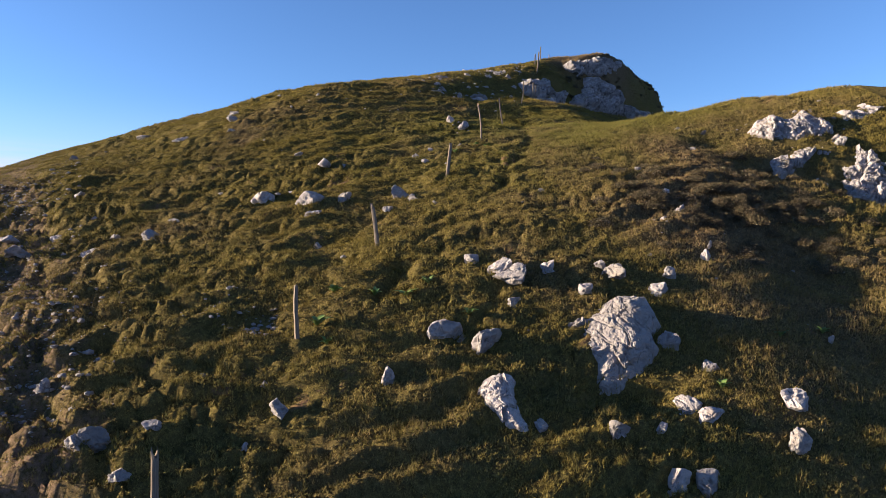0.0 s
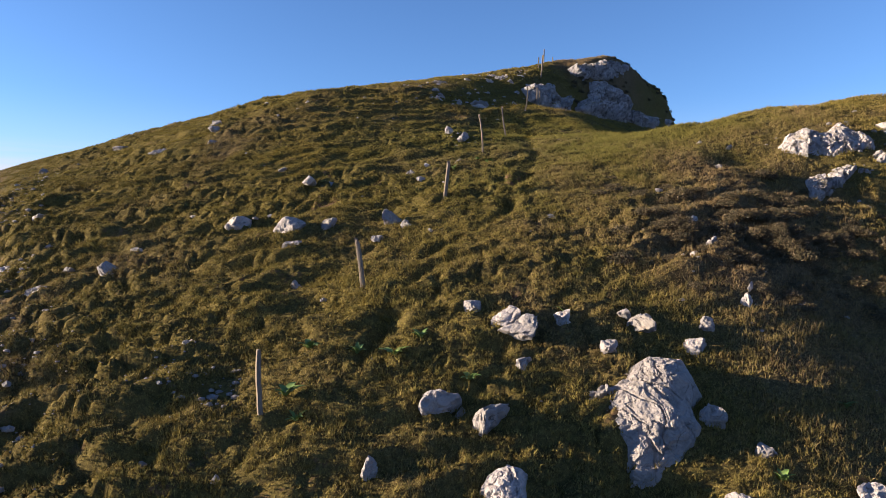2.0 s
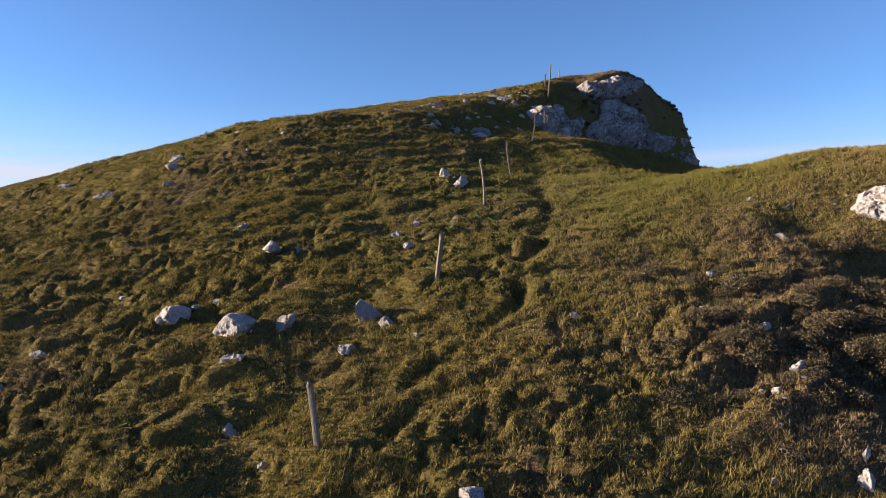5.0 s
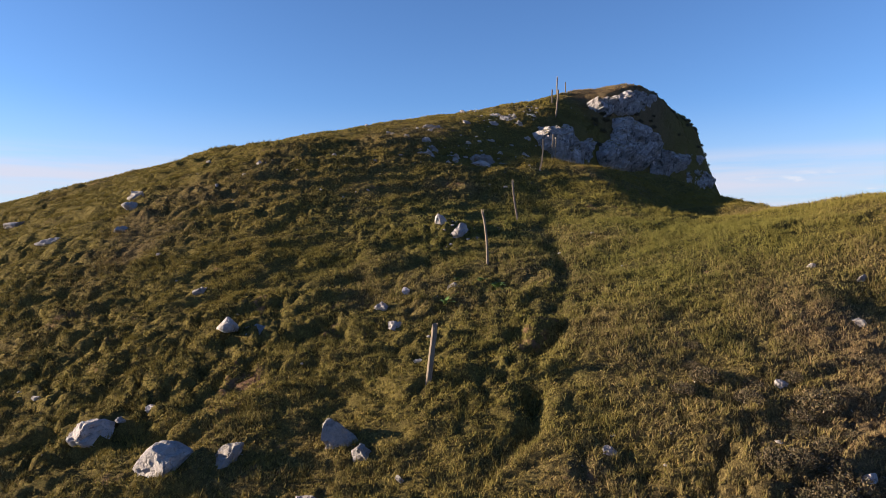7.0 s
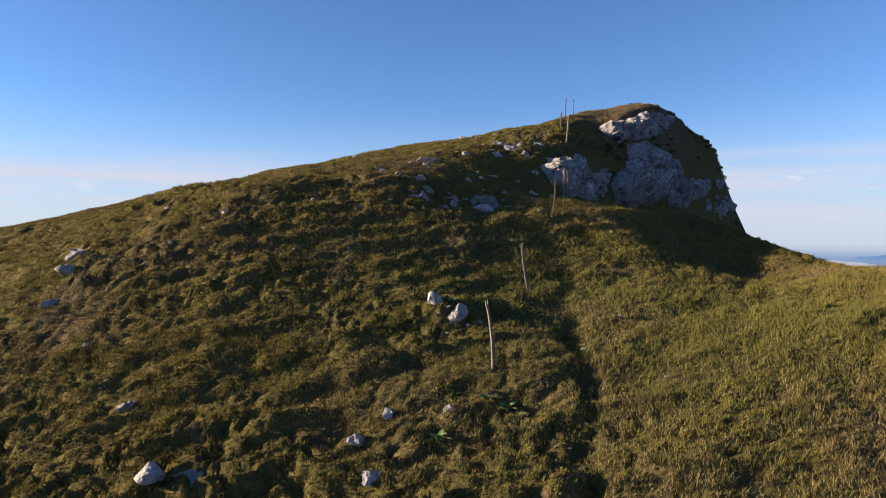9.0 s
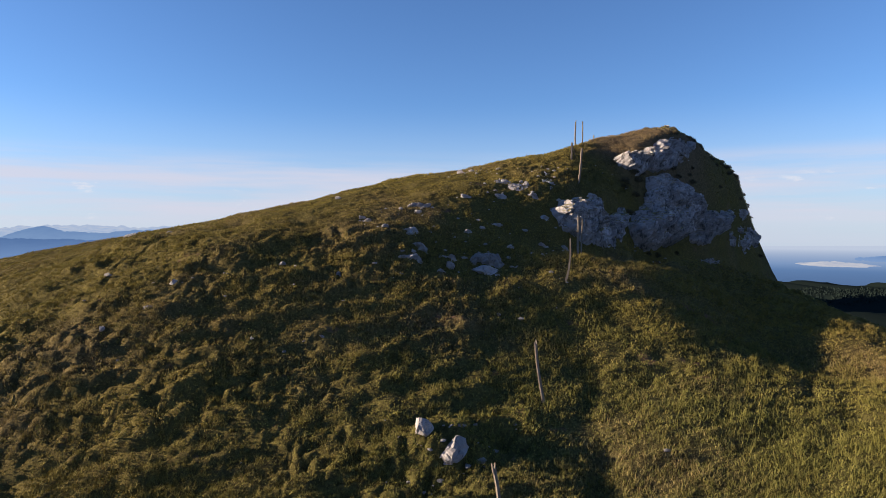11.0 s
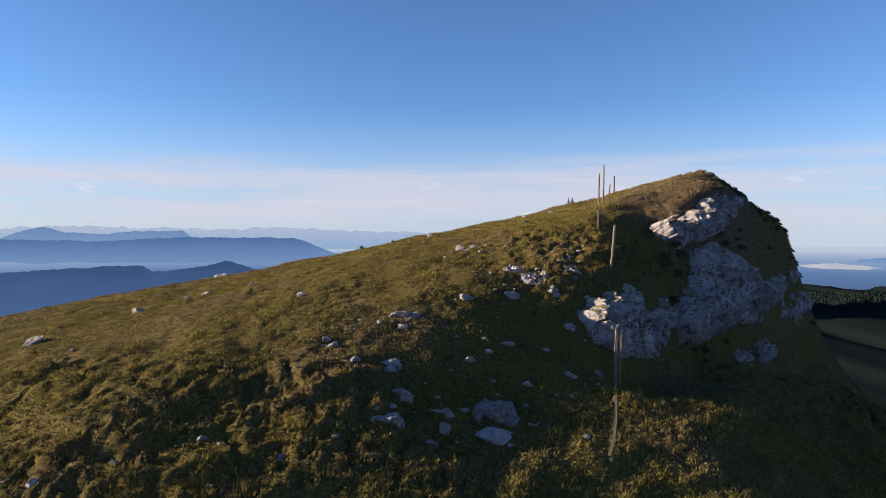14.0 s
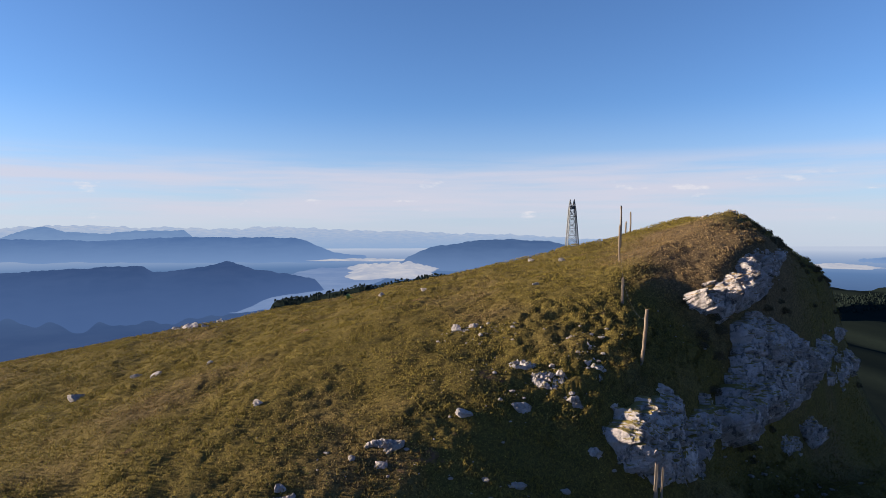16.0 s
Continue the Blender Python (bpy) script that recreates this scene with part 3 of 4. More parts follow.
def fbm3(p, octaves, seed):
    return sum(perlin3(p * 2**o, seed + o) * 0.5**o for o in range(octaves))


def facets(u, w, size, seed):
    """Broken planes: each cell of a jittered net is its own tilted face."""
    i, j = np.floor(u / size), np.floor(w / size)
    best, face = np.full(u.shape, 1e9), np.zeros(u.shape)
    for a in (-1, 0, 1):
        for b in (-1, 0, 1):
            h = lattice(i + a, j + b, seed) / (2 * np.pi)
            g = lattice(i + a, j + b, seed + 7) / (2 * np.pi)
            k = lattice(i + a, j + b, seed + 13) / (2 * np.pi)
            du, dw = u - (i + a + h) * size, w - (j + b + g) * size
            d = du * du + dw * dw
            plane = (k - 0.5) * size * 0.7 + du * (h - 0.5) * 1.5 + dw * (g - 0.5) * 0.9
            face = np.where(d < best, plane, face)
            best = np.minimum(best, d)
    return face


BALLS = {}


def ball(level):
    if level not in BALLS:
        bm = bmesh.new()
        bmesh.ops.create_icosphere(bm, subdivisions=level, radius=1)
        BALLS[level] = np.array([v.co[:] for v in bm.verts]), np.array([[v.index for v in f.verts] for f in bm.faces])
        bm.free()
    return BALLS[level]


def lump(size, seed, level=4, cuts=12, crack=0.10, grain=1.0):
    """A broken block of limestone: planes split off, cracks and pitted faces."""
    rng = np.random.default_rng(seed)
    unit, faces = ball(level)
    p = unit.copy()
    for _ in range(cuts):
        n = rng.normal(size=3)
        n /= np.linalg.norm(n)
        over = p @ n - rng.uniform(0.34, 0.70)
        p -= np.outer(np.maximum(over, 0) * 0.94, n)
    size = np.asarray(size, float)
    q = p * size
    reach = float(np.cbrt(size.prod()))
    s = 1 / max(reach, 0.05)
    q += unit * (0.11 * reach * fbm3(q * s * 1.1 + seed, 2, seed))[:, None]
    lines = np.abs(perlin3(q * s * np.array([1.2, 1.2, 2.2]) + 3.7 * seed, seed + 4))
    q -= unit * (crack * reach * np.clip(1 - lines * 13, 0, 1))[:, None]
    q += unit * (0.035 * reach * grain * fbm3(q * s * 4.0, 3, seed + 8))[:, None]
    if level >= 4:
        chips = facets(q[:, 0] * s + 0.4 * q[:, 2] * s, q[:, 2] * s + 0.5 * q[:, 1] * s, 0.42, seed + 40)
        q += unit * (0.15 * reach * chips)[:, None]
    if level >= 5:
        lines = np.abs(perlin3(q * s * 3.5 + seed, seed + 14))
        q -= unit * (0.035 * reach * np.clip(1 - lines * 8, 0, 1))[:, None]
        q += unit * (0.018 * reach * grain * fbm3(q * s * 13.0, 3, seed + 18))[:, None]
    return q, faces


def turned(q, rz, rx=0.0, ry=0.0):
    return q @ np.array(Euler((radians(rx), radians(ry), radians(rz))).to_matrix()).T


BARE = [(-4.7, 16.1, 0.45)]  # places kept free of grass: x, y, radius


def rock(x, y, width, height, seed, level=3, group="limestone rocks on the slope", label="", name="rock"):
    rng = random.Random(seed)
    q, faces = lump((width * rng.uniform(0.60, 0.80), width * 0.58, max(height * rng.uniform(0.75, 0.95), width * 0.32)), seed, level, rng.randint(13, 18), 0.16)
    q = turned(q, rng.uniform(-30, 30), rng.uniform(-5, 30), rng.uniform(-30, 30))
    ob = new(name, raw_mesh(name, q, faces, STONE, True))
    z = float(ground_z(x, y))
    ob.location = (x, y + 0.12 * width, z + (0.20 if y < 20 else 0.10) * height)
    BARE.append((x, y + 0.12 * width, width * 0.34))
    shape = "pale" if rng.random() < 0.5 else "whitish grey"
    return tagged(ob, label or f"{shape} weathered limestone rock bedded in the grass", "rock", group)


FORE = [
    (-0.1, 15.1, 0.88, 0.71), (0.5, 15.2, 0.33, 0.24), (0.9, 14.7, 0.66, 0.88), (1.6, 17.2, 0.77, 0.46), (1.9, 16.9, 0.83, 0.56), (1.9, 16.3, 0.54, 0.51),
    (2.9, 17.3, 0.49, 0.49), (4.4, 17.5, 0.39, 0.34), (4.7, 17.1, 0.87, 0.53), (3.7, 16.4, 0.41, 0.42), (5.7, 16.7, 0.6, 0.4), (6.2, 17.3, 0.4, 0.39),
    (5.4, 15, 0.6, 0.56), (6.1, 14.4, 0.55, 0.54), (5.3, 13.5, 0.6, 0.3), (5.6, 13.2, 0.51, 0.47), (7.7, 13.6, 0.69, 0.63), (7.3, 12.9, 0.51, 0.43),
    (3.5, 12.6, 0.47, 0.56), (4.5, 12.9, 0.25, 0.38), (4.5, 12, 0.72, 0.75), (5.1, 12, 0.61, 0.48),
]

FORE2 = [
    (2, 12.8, 0.46, 0.23), (-1.2, 13.8, 0.37, 0.42), (-3.4, 13, 0.44, 0.42), (-3.9, 12.3, 0.24, 0.26), (-3.9, 13.7, 0.22, 0.15), (-7.1, 12.1, 0.48, 0.7),
    (-6.8, 12.2, 0.46, 0.52), (-6, 11.6, 0.49, 0.23), (-5.7, 12.4, 0.39, 0.17), (-9, 14.2, 0.34, 0.28), (7.6, 18.3, 0.29, 0.49), (7, 20.1, 0.3, 0.25),
    (7.8, 20.8, 0.37, 0.46), (7.9, 18.8, 0.2, 0.33), (0.8, 17.8, 0.48, 0.4), (9.6, 15.6, 0.22, 0.28), (-10.9, 17.2, 0.38, 0.38), (-5.4, 14.2, 0.19, 0.16),
    (7.7, 22.1, 0.3, 0.24),
]

LEFT = [
    (-14.5, 23.9, 1.07, 0.49), (-14, 24.4, 0.98, 0.33), (-10.4, 22.4, 1.1, 0.44), (-11.8, 22.9, 0.71, 0.41), (-12.6, 21.3, 0.67, 0.57), (-11.9, 21.4, 0.86, 0.52),
    (-16.2, 23.7, 0.63, 0.53), (-14.9, 22.1, 1.18, 0.53), (-16, 27.8, 0.74, 0.4), (-21.9, 37.8, 1.18, 0.61), (-18.8, 39.9, 1, 0.85), (-14.7, 36, 0.96, 0.58),
    (-7.1, 24.7, 1.21, 0.53), (-5, 23.4, 1.15, 0.83), (-6.1, 25.7, 0.57, 0.34), (-4.6, 22.2, 0.69, 0.3), (-4, 20.3, 0.49, 0.45), (-3.7, 23.6, 0.8, 0.36),
    (-1.6, 24.2, 1.0, 1.1), (-1.1, 23.7, 0.7, 0.7), (-2, 22.5, 0.6, 0.34), (-10.1, 23.8, 0.53, 0.21),
]

MID = [
    (-7, 30.9, 0.52, 0.43), (-5.3, 28.5, 0.8, 0.55), (-4.6, 28.6, 1.1, 0.6), (-0.8, 28.1, 0.62, 0.34), (-0.6, 29.9, 0.4, 0.38), (-1.3, 29.3, 0.64, 0.52),
    (-0.1, 26.6, 0.27, 0.28), (-8.7, 27.9, 0.66, 0.37), (-12.8, 38.8, 1.07, 0.54), (-9.3, 26.6, 0.47, 0.27), (3.6, 23.1, 0.31, 0.29), (7.5, 24.5, 0.35, 0.33),
    (10.4, 26.4, 0.5, 0.4), (10.6, 28.8, 0.26, 0.28), (11.5, 28.1, 0.37, 0.37), (-6.5, 25.1, 0.27, 0.18), (-9.4, 33.4, 0.29, 0.23), (-6, 28.4, 0.3, 0.18),
    (-10, 27, 0.28, 0.21), (3.8, 23.6, 0.22, 0.16), (-0.3, 22.9, 0.2, 0.18),
]

MID2 = [
    (0.4, 34.2, 0.55, 0.6), (1.0, 33.7, 0.8, 0.65), (1.6, 35.2, 0.35, 0.26), (0.8, 29.7, 0.4, 0.31), (-11.9, 35.8, 0.8, 0.45), (-12.4, 37.7, 0.78, 0.49),
    (1.1, 43.4, 0.54, 0.4), (2.5, 43.2, 1.23, 0.49), (1.7, 33.9, 0.24, 0.24),
]

UP = [
    (3.5, 49.4, 0.81, 0.53), (6.3, 50, 0.52, 0.35), (3.4, 44.7, 0.28, 0.23), (-14.5, 50.8, 1.46, 0.54), (-11.1, 47.7, 0.43, 0.22), (4.8, 45.3, 0.29, 0.29),
    (-10.7, 42.9, 0.49, 0.17), (-6.5, 41.4, 0.48, 0.29), (-8, 40.8, 0.46, 0.39), (-9.2, 38.6, 0.4, 0.34), (-8.1, 37.4, 0.19, 0.25), (-2.7, 38.5, 0.27, 0.2),
    (-3.2, 38.3, 0.26, 0.2), (-0.6, 41.9, 0.33, 0.3), (-2.7, 41.7, 0.41, 0.21), (-4.7, 38.2, 0.33, 0.2), (-0.3, 43.6, 0.54, 0.36), (-0.5, 45, 0.77, 0.38),
]

TOP = [
    (-10, 56.2, 0.77, 0.44), (-11.1, 57.1, 0.61, 0.32), (-12.5, 55.5, 0.85, 0.38), (-4.1, 50, 0.57, 0.28), (-7.9, 56.5, 0.44, 0.29), (-13.9, 69.4, 1.14, 0.67),
    (-15.1, 70.3, 0.76, 0.38), (-13, 69.4, 0.74, 0.44), (-13.1, 72.2, 0.83, 0.43), (-1.9, 64.8, 0.74, 0.44), (0.3, 63.6, 0.57, 0.23), (5.2, 58.3, 0.47, 0.28),
    (7.7, 65.6, 0.6, 0.36), (6.5, 69.3, 0.67, 0.34), (-0, 47.7, 0.78, 0.4), (-0.2, 47.1, 0.48, 0.41), (-2.5, 46.3, 0.39, 0.29), (1.9, 48.9, 0.69, 0.38),
    (4.4, 47.4, 0.35, 0.35), (2.5, 46.6, 0.4, 0.27), (1.8, 53.9, 0.59, 0.36), (2.4, 54, 0.44, 0.34), (17.3, 66.6, 0.7, 0.22), (18, 68.2, 0.9, 0.6),
    (15.8, 67.0, 0.6, 0.2),
]

seed = 100
for rows, level, group in ((FORE, 4, "white limestone rocks in the near grass"), (FORE2, 4, "white limestone rocks in the near grass"), (LEFT, 4, "limestone rocks on the west slope"),
                           (MID, 3, "limestone rocks along the fence"), (MID2, 3, "limestone rocks along the fence"), (UP, 4, "limestone rocks below the summit"), (TOP, 3, "limestone rocks on the summit pasture")):
    for x, y, w, h in rows:
        seed += 1
        size = 0.9 if rows is LEFT or rows is MID else 0.6 if rows is UP else 0.78 if rows is TOP else 1.0
        low = 1.0 if rows is FORE or rows is FORE2 else 0.75
        rock(x, y, size * w, size * low * h, seed, level, group)

def rim_distance(a, c, outline):
    """Distance to a closed outline, positive inside."""
    best, inside = np.full(a.shape, 1e9), np.zeros(a.shape, bool)
    for (ax, ac), (bx, bc) in zip(outline, outline[1:] + outline[:1]):
        dx, dc = bx - ax, bc - ac
        t = np.clip(((a - ax) * dx + (c - ac) * dc) / (dx * dx + dc * dc), 0, 1)
        best = np.minimum(best, np.hypot(a - ax - t * dx, c - ac - t * dc))
        if dc:
            inside ^= ((ac > c) != (bc > c)) & (a < ax + dx * (c - ac) / dc)
    return np.where(inside, best, -best)


def rock_face(outline, grain, seed, step, rim=0.3, back=1.0, bold=1.0, wobble=0.16):
    """A broken limestone face inside an outline (across, up): tilted planes at three sizes, fissures, and edges that fall back into the hill."""
    (a0, a1), (c0, c1) = [(min(v) - 0.5 * back, max(v) + 0.5 * back) for v in zip(*outline)]
    a, c = np.meshgrid(np.arange(a0, a1, step), np.arange(c0, c1, step))
    g = grain
    wa = a + 0.25 * g * fbm(a * 1.1 / g, c * 1.1 / g, 2, seed + 20)
    wc = c + 0.25 * g * fbm(a * 1.1 / g, c * 1.1 / g, 2, seed + 25)
    d = rim_distance(a, c, outline) + wobble * fbm(a * 1.3 / g, c * 1.3 / g, 4, seed + 1)
    body = rim * (1 - (1 - np.clip(d / (1.6 * rim), 0, 1)) ** 2) - 0.6 * rim
    split, lie = 0.5 * wa + wc, wa - 0.5 * wc
    face = 0.50 * facets(0.8 * lie, 0.9 * split, 1.1 * g, seed + 2) + 0.42 * facets(0.8 * lie, 0.9 * split, 0.48 * g, seed + 3) + 0.38 * facets(wa, wc, 0.22 * g, seed + 4) + 0.26 * facets(wa, wc, 0.10 * g, seed + 6)
    seams = np.clip(1 - np.abs(perlin(lie * 0.8 / g, split * 1.9 / g, seed + 7)) * 16, 0, 1) + 0.5 * np.clip(1 - np.abs(perlin(lie * 2.3 / g, split * 2.9 / g, seed + 9)) * 9, 0, 1)
    depth = body + smooth(-0.05, 0.25 * g, d) * bold * (face - 0.24 * g * seams) + 0.03 * g * fbm(a * 6 / g, c * 6 / g, 3, seed + 8)
    depth = np.where(d < 0, np.maximum(depth + 4.5 * d, -back), depth)
    keep = (d > -0.24 * back).ravel()
    r, m = a.shape
    q = (np.arange(r - 1)[:, None] * m + np.arange(m - 1)[None]).ravel()
    quads = np.stack([q, q + 1, q + m + 1, q + m], -1)
    quads = quads[keep[quads].all(1)]
    used, back_to = np.unique(quads, return_inverse=True)
    return np.stack([a.ravel(), depth.ravel(), c.ravel()], -1)[used], back_to.reshape(-1, 4)


def rock_faces(name, faces, label, group, material, grain=1.0, step=0.07, category="rock outcrop", **shape):
    """Bedrock of one or more faces: a point on each, the way it looks, its outline across and up."""
    ob = tagged(new(name), label, category, group)
    ob.location = faces[0][0]
    for i, (at, way_out, outline) in enumerate(faces):
        n = Vector(way_out).normalized()
        across = Vector((0, 0, 1)).cross(n).normalized()
        axes = np.array([across, n, n.cross(across)])
        q, f = rock_face(outline, grain, len(name) * 11 + 17 * i, step, **shape)
        block = new("block", raw_mesh("block", q @ axes, f, material, True))
        block.parent = ob
        block.location = Vector(at) - Vector(ob.location)
        for a, c in [(0.0, 0.0)] + [(0.6 * p, 0.6 * q) for p, q in outline]:
            p = Vector(at) + across * a + n.cross(across) * c
            BARE.append((p.x, p.y, 0.22 * grain))
    return ob


rock_faces("boulder", [((4.0, 15.2, -2.38), (-0.32, -0.66, 0.68), [(-1.3, 0.05), (-0.5, 0.7), (0.0, 1.2), (0.7, 1.2), (1.0, 0.6), (0.9, 0.2), (1.1, -0.2), (1.0, -0.6), (0.4, -1.6), (0.0, -1.8), (-0.4, -1.2), (-0.8, -0.8)])],
           "large fissured white limestone boulder with grassy cracks", "white limestone rocks in the near grass", STONE, 0.95, 0.022, rim=0.42, back=0.8, bold=0.34, wobble=0.06)
rock_faces("low_outcrop", [((1.25, 13.15, -3.5), (-0.1, -0.73, 0.67), [(-0.6, 0.2), (-0.4, 0.5), (-0.1, 0.7), (0.2, 0.6), (0.2, 0.2), (0.5, -0.6), (0.4, -0.8), (0.0, -0.6), (-0.4, -0.2)])],
           "broken white limestone outcrop under a tongue of dry grass", "white limestone rocks in the near grass", STONE, 0.55, 0.02, rim=0.24, back=0.5, bold=0.5, wobble=0.06)


def bedrock(name, spots, rise, label, seed, bold=1.0):
    """Craggy bedrock standing out of the slope in blocks (x, y, rx, ry)."""
    ob = tagged(new(name), label, "rock outcrop")
    ob.location = (spots[0][0], spots[0][1], float(broad(np.array(spots[0][0]), np.array(spots[0][1]))))
    for i, (sx, sy, rx, ry) in enumerate(spots):
        x, y = np.meshgrid(np.linspace(sx - 1.5 * rx, sx + 1.5 * rx, int(rx * 3 / 0.05)), np.linspace(sy - 1.5 * ry, sy + 1.5 * ry, int(ry * 3 / 0.05)))
        inside = 1 - np.hypot((x - sx) / rx, (y - sy) / ry) + 0.2 * fbm(x * 1.3, y * 1.3, 3, seed + i)
        gx, gy = (broad(x + 0.3, y) - broad(x - 0.3, y)) / 0.6, (broad(x, y + 0.3) - broad(x, y - 0.3)) / 0.6
        n = np.stack([-gx, -gy - 0.25, np.ones_like(x)], -1)
        n /= np.linalg.norm(n, axis=-1)[..., None]
        face = 0.45 * facets(x + 0.5 * y, 1.2 * y - 0.4 * x, 1.1, seed) + 0.5 * facets(x, 1.3 * y - 0.4 * x, 0.5, seed + 3) + 0.35 * facets(x, 1.3 * y, 0.22, seed + 5)
        crack = np.clip(1 - np.abs(perlin(x * 1.5 + 0.6 * y, 1.6 * y - 0.6 * x, seed + 7)) * 9, 0, 1)
        d = smooth(-0.05, 0.32, inside) * (rise + bold * face - 0.25 * crack) - 0.7 * smooth(0.05, -0.2, inside) + 0.05 * fbm(x * 5, y * 5, 3, seed + 9)
        pts = np.stack([x, y, broad(x, y)], -1) + n * d[..., None] - np.array(ob.location)
        r, m = x.shape
        a = (np.arange(r - 1)[:, None] * m + np.arange(m - 1)[None]).ravel()
        block = new("block", raw_mesh("block", pts.reshape(-1, 3), np.stack([a, a + 1, a + m + 1, a + m], -1), CLIFF, True))
        block.parent = ob
        BARE.append((sx, sy, 0.62 * min(rx, ry)))
    return ob


SOUTH = (-0.1, -0.85, 0.5)
rock_faces("rock_outcrop", [
    ((14.6, 26.7, 3.9), SOUTH, [(-1.5, 0.6), (-1.1, 1.1), (-0.6, 1.4), (0.0, 1.1), (0.8, 1.6), (1.4, 1.2), (2.0, 0.8), (1.8, 0.0), (0.1, -0.4), (-0.8, -0.5), (-1.2, -0.1)]),
    ((13.8, 25.8, 2.6), SOUTH, [(-0.5, 0.3), (0.0, 0.7), (0.6, 1.0), (1.5, 1.2), (1.6, 0.8), (1.1, 0.2), (0.2, -0.6), (-0.2, -0.6), (-0.6, -0.3)]),
    ((15.7, 25.3, 2.0), SOUTH, [(0.1, 0.8), (0.7, 1.1), (1.0, 1.8), (1.4, 1.9), (2.0, 1.2), (2.2, -0.1), (1.8, -1.4), (0.4, -1.6), (0.0, -0.3)]),
    ((15.5, 26.0, 3.1), SOUTH, [(-0.9, 0.4), (0.2, 0.6), (0.7, 0.2), (0.3, -0.4), (-0.6, -0.2)]),
    ((16.5, 26.3, 3.7), SOUTH, [(-0.5, 0.2), (0.1, 0.5), (0.6, 0.1), (0.2, -0.6), (-0.4, -0.4)]),
    ((15.2, 25.2, 1.7), SOUTH, [(-0.4, 0.5), (0.1, 0.7), (0.3, 0.0), (0.1, -0.5), (-0.3, -0.2)]),
    ((17.3, 27.1, 3.9), (0.2, -0.9, 0.38), [(-0.1, 1.0), (0.4, 1.6), (1.0, 1.5), (1.7, 1.9), (2.6, 1.9), (2.2, -0.8), (1.1, -0.9), (0.3, 0.3)])],
           "rugged pale limestone outcrop on the ridge above the shrubs", "", CLIFF, 0.75, 0.035, rim=0.4, back=1.0, bold=0.75, wobble=0.14)

bedrock("broken_ledge", [(4.5, 50.7, 0.6, 0.4), (5.85, 51.9, 0.3, 0.6), (6.1, 51.1, 0.35, 0.35), (3.7, 51.3, 0.5, 0.2), (2.2, 54.0, 0.5, 0.25)], 0.08,
        "broken pale limestone ledge half sunk in turf", 63, 0.6)

LEDGES = [(-2.3, 46.0, 0.63), (-1.5, 45.0, 0.45), (-0.5, 45.2, 0.61), (-0.1, 44.1, 0.48), (-0.3, 43.1, 0.73), (1.1, 43.9, 0.48), (2.5, 44.1, 1.35), (3.5, 45.6, 0.47), (1.8, 46.1, 0.42), (-2.8, 41.9, 0.4), (-4.8, 42.2, 0.37),
          (-0.7, 42.1, 0.31), (-0.2, 47.7, 0.68), (0.7, 42.8, 0.36), (4.9, 46.6, 0.4), (3.2, 47.2, 0.5), (5.4, 48.6, 0.5), (6.0, 47.4, 0.4), (3.6, 49.6, 0.5), (5.0, 49.9, 0.6)]
rng = random.Random(31)
for i, (x, y, w) in enumerate(LEDGES):
    corners = [(0.62 * w * rng.uniform(0.75, 1.25) * math.cos(a), 0.40 * w * rng.uniform(0.6, 1.3) * math.sin(a)) for a in (0.2, 1.1, 2.0, 2.9, 3.9, 4.9, 5.7)]
    rock_faces("rock_ledge", [((x, y, float(ground_z(x, y)) + 0.05 * w), (rng.uniform(-0.2, 0.4), -0.72, 0.62), corners)], "pale limestone ledge breaking through the shaded turf", "limestone ledges in the turf", STONE, 0.45, 0.04,
               category="rock", rim=0.22 * w, back=0.5, bold=0.8, wobble=0.10)

CRAGS = "limestone crags of the summit"
rock_faces("lower_crag", [
    ((8.4, 50.35, 10.8), (0.63, -0.72, 0.30), [(-3.0, 0.6), (-1.8, 1.0), (-0.7, 1.3), (0.4, 1.4), (0.6, 0.7), (1.2, 0.4), (1.1, -0.6), (0.7, -1.7), (-1.8, -1.2), (-2.7, -0.2)]),
    ((8.5, 50.25, 10.8), (0.61, -0.73, 0.30), [(1.3, 0.3), (1.9, 0.5), (2.7, 0.8), (2.0, -0.5), (1.2, -1.3), (1.2, -0.5)])],
           "pale slab-sided limestone crag below the summit", CRAGS, CLIFF, 1.0, 0.05, rim=0.55, back=1.4, bold=0.95, wobble=0.28)
rock_faces("main_crag", [
    ((14.2, 55.7, 11.7), (0.63, -0.69, 0.36), [(-1.2, 2.0), (0.6, 2.1), (2.0, 1.7), (3.6, 0.4), (2.7, -0.6), (0.6, -1.5), (-2.5, -1.8), (-4.2, -1.9), (-4.3, -0.9), (-3.8, -0.4), (-2.1, 0.0)]),
    ((18.6, 60.9, 11.0), (0.75, -0.65, 0.14), [(-2.6, 0.9), (-0.3, 0.6), (6.3, 1.1), (7.5, 0.8), (6.3, 0.1), (2.1, -0.5), (-1.4, -1.4), (-3.7, -1.3), (-3.6, 0.0)])],
           "bulging blue-grey limestone crag in shade", CRAGS, CLIFF, 1.2, 0.06, rim=0.7, back=1.6, bold=1.0, wobble=0.32)
rock_faces("east_crag", [((21.4, 63.9, 10.0), (0.71, -0.69, 0.10), [(-0.3, 0.9), (3.4, 0.6), (4.2, -0.1), (3.1, -1.2), (0.2, -1.7), (-2.5, -0.8), (-2.1, 0.4)])],
           "shaded limestone buttress at the cliff's far end", CRAGS, CLIFF, 1.1, 0.07, rim=0.7, back=1.4)
